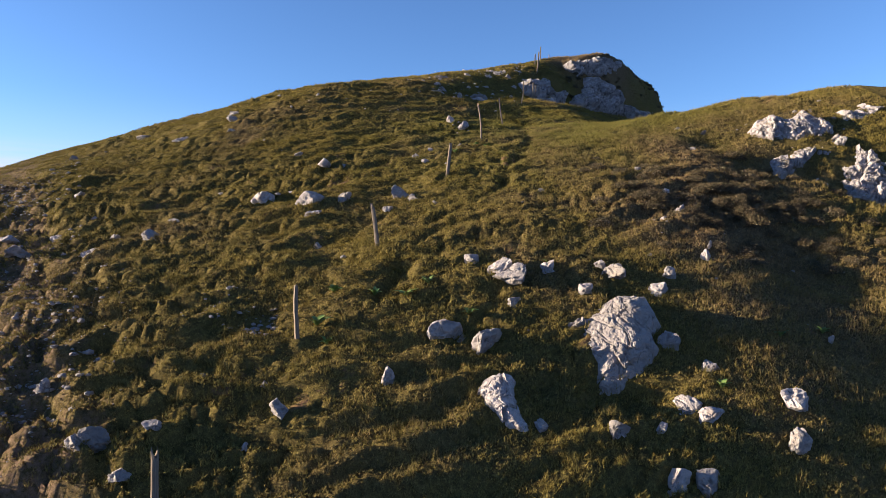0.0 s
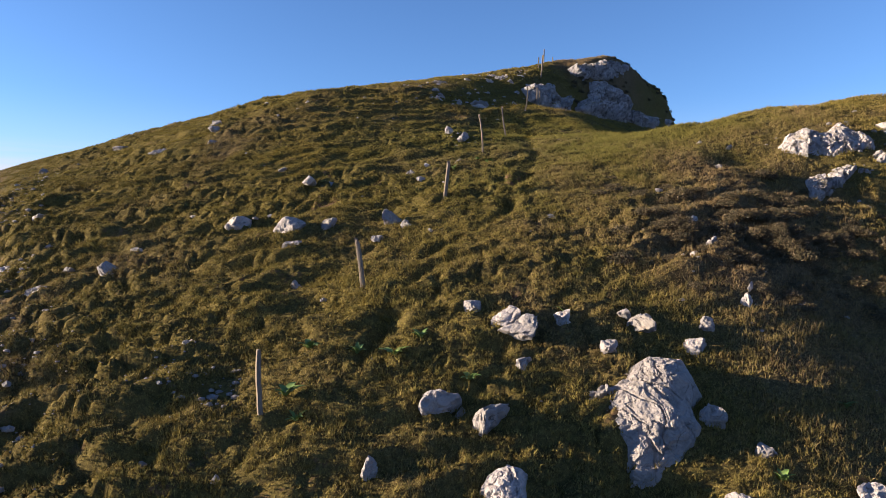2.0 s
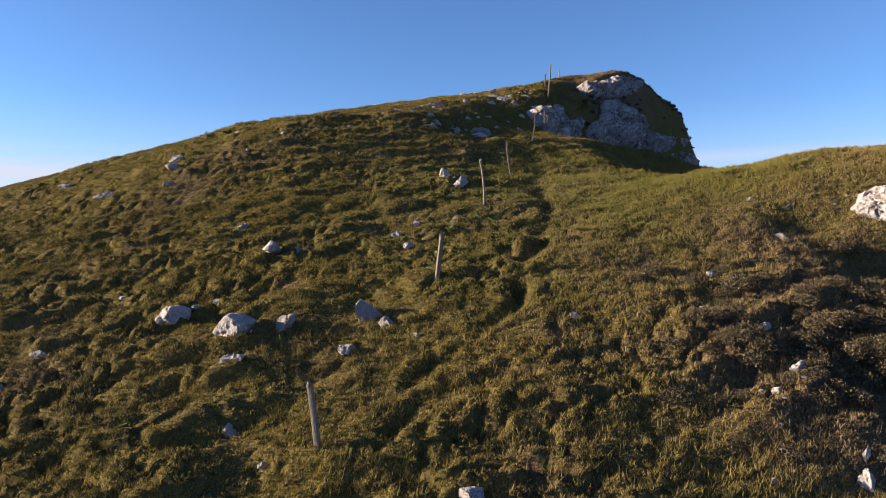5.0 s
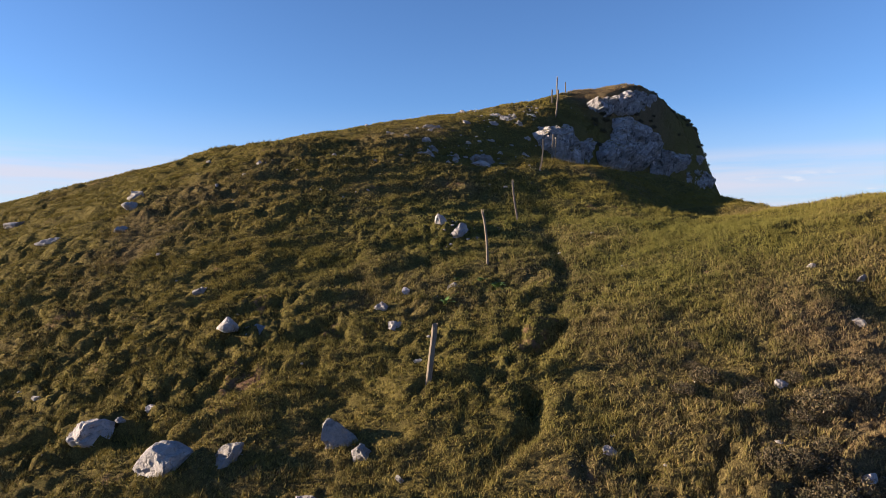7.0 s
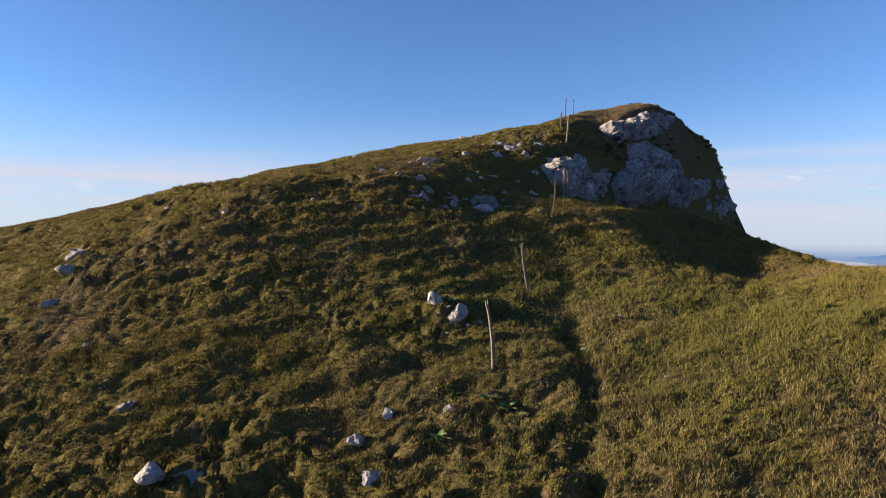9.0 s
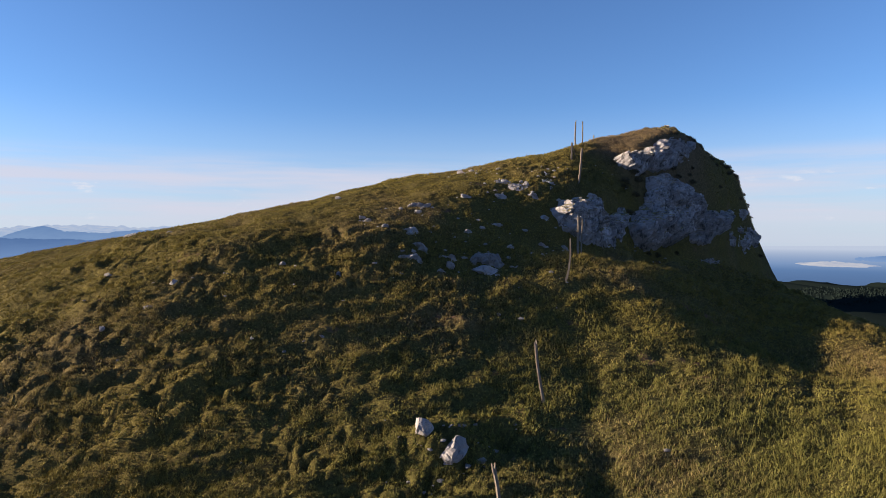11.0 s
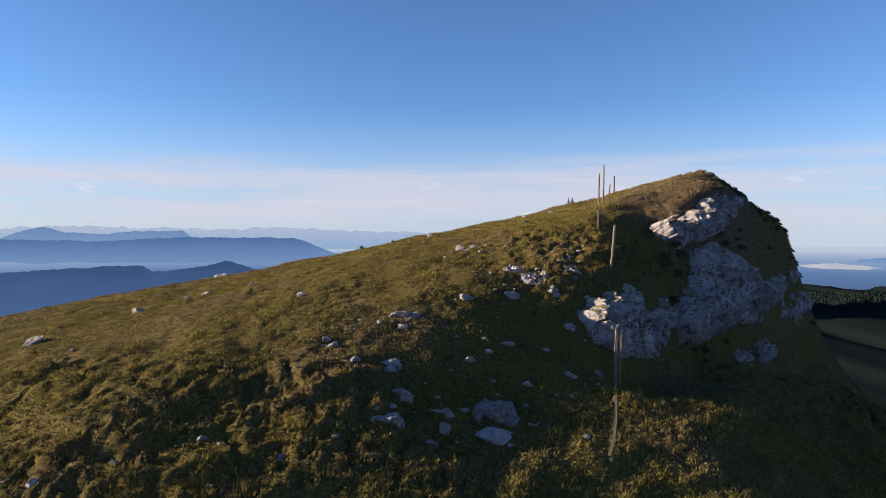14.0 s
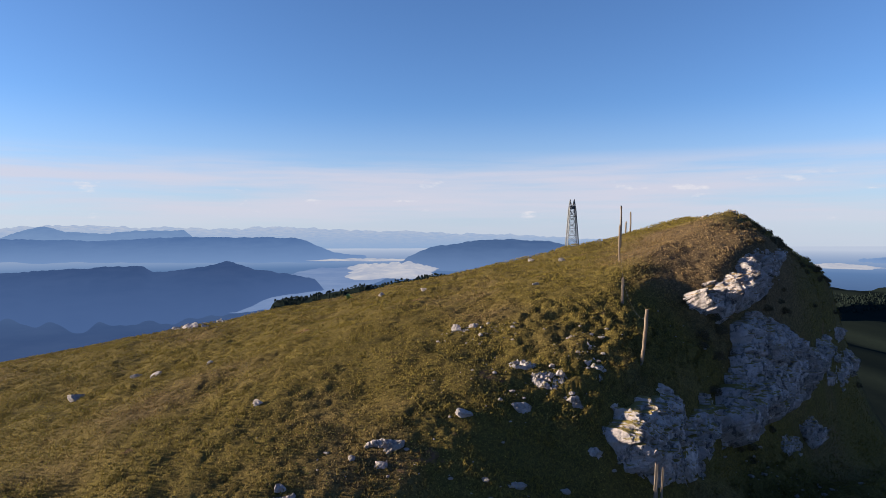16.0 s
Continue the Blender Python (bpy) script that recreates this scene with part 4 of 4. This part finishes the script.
rock_faces("upper_crag", [((13.8, 57.15, 14.75), (0.58, -0.68, 0.44), [(-3.2, 0.0), (-2.1, 0.1), (0.0, 0.9), (1.3, 1.3), (1.6, -0.2), (-0.7, -0.8), (-2.5, -1.0)]),
                          ((13.8, 57.15, 14.75), (0.62, -0.66, 0.42), [(1.4, 1.3), (2.6, 1.7), (4.7, 1.6), (5.0, 0.9), (3.7, 0.1), (1.7, -0.2)])],
           "sunlit broken limestone crag under the grassy summit", CRAGS, CLIFF, 0.9, 0.05, rim=0.5, back=1.2, bold=1.1, wobble=0.3)
rock_faces("broken_crag", [((15.0, 56.9, 8.1), (0.6, -0.6, 0.5), [(-1.9, 0.6), (1.1, 0.6), (2.6, -0.3), (1.3, -0.7), (-1.4, -0.4)]), ((17.6, 58.9, 8.2), (0.6, -0.6, 0.5), [(-1.0, 0.5), (0.8, 0.6), (1.2, -0.3), (-0.8, -0.5)])],
           "broken limestone ledges in the shade under the crag", CRAGS, CLIFF, 0.7, 0.06, rim=0.35, back=0.8)


# ---- scree: stones past counting ----
def scree(places, label, seed):
    rng = np.random.default_rng(seed)
    unit, faces = ball(1)
    pts, tri = [], []
    for cx, cy, rx, ry, count in places:
        for _ in range(count):
            x, y = cx + rng.normal() * rx, cy + rng.normal() * ry
            w = 0.028 + 0.11 * rng.random() ** 5
            q = turned(unit * (1 + rng.uniform(-0.3, 0.3, (len(unit), 1))) * np.array([w, w * 0.8, w * 0.5]), rng.uniform(0, 360))
            tri.append(faces + len(pts) * len(unit))
            pts.append(q + np.array([x, y, float(ground_z(x, y)) + 0.2 * w]))
    ob = new("scree", raw_mesh("scree", np.concatenate(pts), np.concatenate(tri), STONE, True))
    return tagged(ob, label, "scree", kind="stuff")


scree([(-21.0, 31.3, 0.8, 2.6, 900), (-18.5, 27.5, 0.8, 2.0, 500), (-9.0, 14.0, 0.8, 1.2, 350), (-11, 16.8, 0.8, 1.5, 450), (-14, 21, 0.9, 1.5, 350), (-5.8, 16.3, 0.6, 0.4, 50), (-4.7, 16.1, 0.35, 0.3, 40), (-7, 40, 3.0, 1.6, 30), (0.5, 45.5, 2.2, 1.8, 60), (3.0, 44.5, 2.0, 2.2, 50), (4, 50.5, 1.4, 0.9, 50), (2.5, 53.5, 1.0, 0.4, 50), (6, 52, 0.6, 0.8, 50),
       (13.5, 54.2, 2.6, 0.8, 120), (-13.5, 69.5, 1.6, 1.0, 60), (-3, 26, 7, 6, 50), (7.5, 20.5, 2.0, 1.5, 40), (1.0, 34.0, 0.9, 0.6, 40), (15.5, 27.2, 1.6, 1.2, 70)],
      "loose pale limestone scree lying in the turf", 77)


# ---- fence posts ----
def post_mesh(height, radius, seed, bend=0.05):
    rng = random.Random(seed)
    bm = bmesh.new()
    rings, sides = 11, 10
    wob = [rng.uniform(0.75, 1.2) for _ in range(sides)]
    ax, ay = rng.choice((-1, 1)) * bend, rng.uniform(-bend, bend)
    cleft = rng.choice(((0, 1, 2, 5, 6), (2, 3, 4, 5), (0, 1, 2, 3, 4, 5, 6, 7, 8)))
    loops = []
    for i in range(rings):
        t = i / (rings - 1)
        cx, cy = ax * math.sin(t * 2.8) + rng.uniform(-0.006, 0.006), ay * math.sin(t * 2.2)
        r = radius * (0.98 - 0.14 * t) * rng.uniform(0.94, 1.06)
        loops.append([bm.verts.new((cx + r * wob[j] * math.cos(j * 2 * math.pi / sides), cy + 0.72 * r * wob[j] * math.sin(j * 2 * math.pi / sides),
                                    -0.35 + t * (height + 0.35) + ((0.0 if j in cleft else -0.13) + rng.uniform(-0.05, 0.04) if i == rings - 1 else 0))) for j in range(sides)])
    for a, b in zip(loops, loops[1:]):
        for j in range(sides):
            bm.faces.new((a[j], a[(j + 1) % sides], b[(j + 1) % sides], b[j]))
    bm.faces.new(loops[-1])
    bm.faces.new(list(reversed(loops[0])))
    me = bpy.data.meshes.new("fence_post")
    bm.to_mesh(me)
    bm.free()
    me.materials.append(WOOD)
    return me


def fence_post(x, y, top, lean, bend, radius, label):
    z = float(ground_z(x, y))
    ob = new("fence_post", post_mesh(top - z, radius, int(y * 7) % 97, bend))
    ob.matrix_world = pose(x, y, z, 0, lean, 0)
    return tagged(ob, label, "fence post", "posts of the old pasture fence")


POSTS = [
    (-4.85, 10.4, -3.6, 2, 0.03, 0.075), (-3.44, 14.95, -1.3, -1, 0.03, 0.07), (-2.0, 19.2, 0.85, -7, 0.02, 0.07), (0.13, 25.5, 3.5, 7, 0.02, 0.075),
    (1.84, 31.3, 6.2, -5, 0.07, 0.045), (3.44, 36.3, 7.55, -8, 0.05, 0.05), (5.2, 42.85, 10.05, 6, 0.12, 0.05), (6.72, 47.65, 11.0, 1, 0.03, 0.06), (6.86, 47.7, 10.85, 2, 0.02, 0.035),
    (7.59, 51.67, 14.4, 5, 0.02, 0.055), (7.93, 55.05, 15.15, 1, 0.02, 0.055), (9.11, 59.82, 17.2, 1, 0.02, 0.055), (10.94, 66.3, 18.2, 1, 0.03, 0.06), (13.07, 71.7, 18.06, 1, 0.02, 0.06), (12.6, 71.0, 17.4, 2, 0.02, 0.06),
]
for x, y, top, lean, bend, radius in POSTS:
    words = "thin crooked wooden fence stake in the grass" if bend > 0.06 else "leaning weathered wooden fence post in the grass" if abs(lean) > 4 else "upright weathered grey wooden fence post"
    fence_post(x, y, top, lean, bend, radius, words)


def wire(points, sag):
    cu = bpy.data.curves.new("fence_wire", "CURVE")
    cu.dimensions, cu.bevel_depth, cu.bevel_resolution = "3D", 0.0025, 1
    sp = cu.splines.new("POLY")
    line = []
    for a, b in zip(points, points[1:]):
        for i in range(8):
            t = i / 8
            p = Vector(a).lerp(Vector(b), t)
            p.z -= sag * 4 * t * (1 - t)
            line.append(p)
    line.append(Vector(points[-1]))
    sp.points.add(len(line) - 1)
    for q, p in zip(sp.points, line):
        q.co = (*p, 1)
    cu.materials.append(STEEL)
    return tagged(new("fence_wire", cu), "slack rusty wire hanging between fence posts", "wire", "wires of the old fence")


wire([(7.7, 51.67, 14.1), (7.95, 55.05, 15.0), (9.15, 59.82, 16.9)], 0.35)


# ---- broad-leaved plants ----
def leaf_material(name, a, b):
    k = Nodes(name, 0.55)
    c = k.mix(k.noise(k.local(), 14.0, 4, 0.6), a, b)
    k.colour(k.mix(k.math("MULTIPLY", k.chance(), 0.5), c, (0.13, 0.17, 0.05)))
    return k.mat


LEAF = leaf_material("broad_leaf", (0.055, 0.105, 0.025), (0.105, 0.165, 0.050))


def leaf_mesh(length, width):
    bm = bmesh.new()
    rows = []
    for i in range(7):
        t = i / 6
        w = width * math.sin(math.pi * min(1, 0.12 + t * 0.88)) ** 0.8 * (1 if i < 6 else 0.05)
        out, up = length * (0.25 * t + 0.35 * t * t), length * (0.95 * t - 0.35 * t * t)
        rows.append([bm.verts.new((out, s * w, up + abs(s) * w * 0.45)) for s in (-1, 0, 1)])
    for a, b in zip(rows, rows[1:]):
        for j in range(2):
            bm.faces.new((a[j], a[j + 1], b[j + 1], b[j]))
    me = bpy.data.meshes.new("leaf")
    bm.to_mesh(me)
    bm.free()
    me.materials.append(LEAF)
    for f in me.polygons:
        f.use_smooth = True
    return me


LEAF_MESHES = [leaf_mesh(0.42, 0.055), leaf_mesh(0.34, 0.07), leaf_mesh(0.27, 0.06)]


def plant(x, y, size, seed):
    rng = random.Random(seed)
    ob = tagged(new("broad_leaved_plant"), "rosette of upright broad green leaves in the grass", "plant", "broad-leaved plants in the pasture")
    ob.location = (x, y, float(ground_z(x, y)))
    for i in range(rng.randint(8, 11)):
        lf = new("leaf", rng.choice(LEAF_MESHES))
        lf.parent = ob
        lf.rotation_euler = (0, radians(rng.uniform(-5, 28)), i * 2.4 + rng.uniform(-0.3, 0.3))
        s = size * rng.uniform(0.8, 1.25)
        lf.scale = (s, s, s)


for i, (x, y, s) in enumerate([(-2.9, 16.9, 1.0), (-1.8, 16.7, 0.9), (-0.95, 16.4, 1.1), (-3.05, 15.3, 1.2), (-2.75, 14.9, 0.8), (0.65, 15.7, 0.9), (8.3, 15.5, 0.8), (9.5, 15.8, 0.7), (2.05, 29.9, 1.1), (2.3, 29.7, 0.9), (1.6, 30.2, 0.8),
                               (0.55, 28.9, 0.9), (0.8, 29.3, 0.8), (-6.4, 20.6, 0.8), (6.2, 14.0, 0.8), (3.0, 17.8, 0.8), (-4.2, 68.2, 1.5), (0.9, 30.6, 0.7), (-0.4, 16.9, 0.9)]):
    plant(x, y, 0.95 * s, 500 + i)


# ---- low heath shrubs ----
def shrub_material():
    k = Nodes("shrub_leaf", 0.8)
    c = k.ramp(k.island(), [(0.0, (0.026, 0.026, 0.013)), (0.5, (0.062, 0.048, 0.023)), (0.85, (0.095, 0.068, 0.038)), (0.95, (0.13, 0.10, 0.065)), (1.0, (0.22, 0.19, 0.15))])
    return k.colour(c).mat


def twig_material():
    k = Nodes("shrub_twig", 0.9)
    return k.colour(k.mix(k.noise(k.local(), 20, 3, 0.5), (0.035, 0.026, 0.018), (0.11, 0.085, 0.06))).mat


SHRUB, TWIG = shrub_material(), twig_material()


def shrub_meshes(seed):
    rng = np.random.default_rng(seed)
    n = 1700
    d = rng.normal(size=(n, 3))
    d[:, 2] = np.abs(d[:, 2]) * 0.8
    d /= np.linalg.norm(d, axis=1)[:, None]
    r = rng.uniform(0.45, 1.0, n)[:, None] ** 0.6 * (1 + 0.3 * perlin3(d * 2.3 + seed, seed))[:, None]
    at = d * r * np.array([0.62, 0.55, 0.42])
    u = rng.normal(size=(n, 3)) * 0.015
    v = rng.normal(size=(n, 3)) * 0.015
    pts = np.stack([at - u, at + v, at + u, at - v], 1).reshape(-1, 3)
    crown = raw_mesh("crown", pts, np.arange(4 * n).reshape(-1, 4), SHRUB, True)
    bm = bmesh.new()
    for i in range(0, 26):
        e = at[i] * 1.05
        bar(bm, (e[0] * 0.15, e[1] * 0.15, -0.1), tuple(e), 0.006)
    stems = bpy.data.meshes.new("twig_frame")
    bm.to_mesh(stems)
    bm.free()
    stems.materials.append(TWIG)
    return crown, stems


SHRUBS = [shrub_meshes(s) for s in (1, 2, 3, 4)]
rng = random.Random(9)
for i in range(175):
    while True:
        x, y = rng.gauss(9.2, 2.2), rng.gauss(21.8, 2.0)
        if x > 4.6 and 18.2 < y < 26.5:
            break
    ob = tagged(new("heath_shrub"), "low brown heath shrub with pale dry seed heads", "shrub", "heath shrubs on the ridge slope")
    ob.location = (x, y, float(ground_z(x, y)) - 0.05)
    s = rng.uniform(0.35, 0.8)
    ob.scale, ob.rotation_euler = (s, s, s * rng.uniform(0.8, 1.25)), (0, 0, rng.uniform(0, 6.3))
    crown, stems = rng.choice(SHRUBS)
    for name, me in (("crown", crown), ("twig_frame", stems)):
        new(name, me).parent = ob
    BARE.append((x, y, 0.2))


CLIFF_GREEN = [(16.5, 62.5, 1.6), (18.5, 65.0, 1.6), (20.5, 66.5, 1.5), (22.5, 67.2, 1.3), (12.0, 55.2, 0.9), (15.8, 59.3, 0.7)]
for i in range(130):
    cx, cy, r = CLIFF_GREEN[i % len(CLIFF_GREEN)]
    x, y = rng.gauss(cx, r * 0.8), rng.gauss(cy, r * 0.8)
    ob = tagged(new("cliff_shrub"), "dark low shrub rooted on the shaded cliff edge", "shrub", "dark shrubs along the cliff")
    ob.location = (x, y, float(ground_z(x, y)) - 0.08)
    s = rng.uniform(0.3, 0.55)
    ob.scale, ob.rotation_euler = (s, s, s * rng.uniform(1.0, 1.5)), (0, 0, rng.uniform(0, 6.3))
    crown, stems = rng.choice(SHRUBS)
    for name, me in (("crown", crown), ("twig_frame", stems)):
        new(name, me).parent = ob


# ---- grass ----
def grass(name, x0, x1, y0, y1, per_metre, length, width, label, seed, blades=4):
    """Tufts of blades joined in one sheet; longer on the saddle, shorter on the dome."""
    rng = np.random.default_rng(seed)
    n = int((x1 - x0) * (y1 - y0) * per_metre)
    x, y = rng.uniform(x0, x1, n), rng.uniform(y0, y1, n)
    seen = np.abs(x) < 0.74 * y + 2.0
    x, y = x[seen], y[seen]
    n = len(x)
    thick = fbm(x * 0.9, y * 0.9, 3, 61)
    z = ground_z(x, y)
    slope = (ground_z(x, y + 0.07) - z) / 0.07
    keep = (rng.random(n) < np.clip(1.0 + 0.7 * thick, 0.6, 1) * np.clip(np.hypot(1, slope) / 1.8, 0.4, 1)) & (rng.random(n) > 0.85 * gully(x, y))
    for bx, by, br in BARE:
        near = (np.abs(x - bx) < br) & (np.abs(y - by) < br)
        keep &= ~(near & ((x - bx) ** 2 + (y - by) ** 2 < br * br))
    x, y, z, thick = x[keep], y[keep], z[keep], thick[keep]
    n = len(x)
    saddle = smooth(2.0, 6.0, x + 0.12 * (y - 26)) * smooth(20, 26, y) * smooth(43, 36, y) - 0.5 * smooth(46, 50, y)
    tall = length * rng.uniform(0.5, 1.3, n) * (0.85 + 0.25 * saddle) * np.clip(0.9 + 0.8 * thick, 0.5, 1.5)
    pts = np.empty((n, 1 + 2 * blades, 3), np.float32)
    z = z + 0.012
    pts[:, 0] = np.stack([x, y, z], -1)
    tri = np.empty((n, blades, 3), np.int64)
    first = np.arange(n) * (1 + 2 * blades)
    for b in range(blades):
        a = rng.uniform(0, 2 * np.pi, n)
        lean = rng.uniform(0.15, 0.95, n)
        h = tall * rng.uniform(0.7, 1.2, n)
        pts[:, 1 + 2 * b] = np.stack([x + width * np.cos(a + 1.4), y + width * np.sin(a + 1.4), z + 0.01], -1)
        pts[:, 2 + 2 * b] = np.stack([x + h * lean * np.cos(a), y + h * lean * np.sin(a) - 0.05 * h, z + h * np.sqrt(np.maximum(1 - 0.55 * lean**2, 0.2))], -1)
        tri[:, b] = np.stack([first, first + 1 + 2 * b, first + 2 + 2 * b], -1)
    ob = new(name, raw_mesh(name, pts.reshape(-1, 3), tri.reshape(-1, 3), GRASS, True))
    return tagged(ob, label, "grass", kind="stuff")


grass("grass", -26, 20, 9, 34, 560, 0.098, 0.016, "tufted green and straw-coloured pasture grass", 3, 3)
def tussocks(x0, x1, y0, y1, per_metre, seed):
    """Longer tufts standing in clumps over the short turf."""
    rng = np.random.default_rng(seed)
    n = int((x1 - x0) * (y1 - y0) * per_metre)
    x, y = rng.uniform(x0, x1, n), rng.uniform(y0, y1, n)
    keep = (fbm(x * 0.5, y * 0.5, 3, 77) + 0.5 * smooth(-4, 6, x) > 0.12) & (np.abs(x) < 0.74 * y + 2.0) & (rng.random(n) > gully(x, y))
    for bx, by, br in BARE:
        keep &= (x - bx) ** 2 + (y - by) ** 2 > br * br
    x, y = x[keep], y[keep]
    n, blades = len(x), 12
    z = ground_z(x, y)
    a, lean = rng.uniform(0, 2 * np.pi, (n, blades)), rng.uniform(0.2, 1.0, (n, blades))
    h = 0.17 * rng.uniform(0.5, 1.3, (n, blades)) * rng.uniform(0.6, 1.2, (n, 1))
    rx, ry = x[:, None] + rng.normal(0, 0.035, (n, blades)), y[:, None] + rng.normal(0, 0.035, (n, blades))
    side = np.stack([np.cos(a + 1.57), np.sin(a + 1.57), 0 * a], -1) * 0.0065
    root = np.stack([rx, ry, np.broadcast_to(z[:, None], a.shape)], -1)
    tip = root + np.stack([h * lean * np.cos(a), h * lean * np.sin(a), h * np.sqrt(1.05 - 0.7 * lean**2)], -1)
    pts = np.stack([root - side, root + side, tip], 2).reshape(-1, 3)
    ob = new("tussock_grass", raw_mesh("tussock_grass", pts, np.arange(len(pts)).reshape(-1, 3), GRASS, True))
    return tagged(ob, "longer tussocks of green and straw grass", "grass", kind="stuff")


tussocks(-20, 18, 9, 46, 34, 8)
grass("summit_grass", -30, 20, 34, 58, 250, 0.088, 0.023, "short tufted grass on the upper slope", 4, 3)
grass("far_grass", -26, 25, 58, 74, 90, 0.12, 0.03, "wind-bent grass along the summit skyline", 5)


def flower_material():
    k = Nodes("yellow_petal", 0.6)
    return k.colour(k.mix(k.island(), (0.50, 0.36, 0.02), (0.62, 0.50, 0.05))).mat


def flowers(count, seed):
    rng = np.random.default_rng(seed)
    x, y = rng.uniform(-14, 8, count), rng.uniform(33, 56, count)
    keep = fbm(x * 0.35, y * 0.35, 2, 71) > -0.05
    x, y = x[keep], y[keep]
    z = ground_z(x, y) + rng.uniform(0.08, 0.2, len(x))
    r = 0.022
    pts = np.stack([np.stack([x + r * math.cos(k * 2.09), y + r * math.sin(k * 2.09), z + (0.01 if k else -0.005)], -1) for k in range(3)], 1).reshape(-1, 3)
    ob = new("yellow_flowers", raw_mesh("yellow_flowers", pts, np.arange(len(pts)).reshape(-1, 3), flower_material(), True))
    return tagged(ob, "tiny yellow meadow flowers dotted over the turf", "flowers", kind="stuff")


flowers(5200, 6)
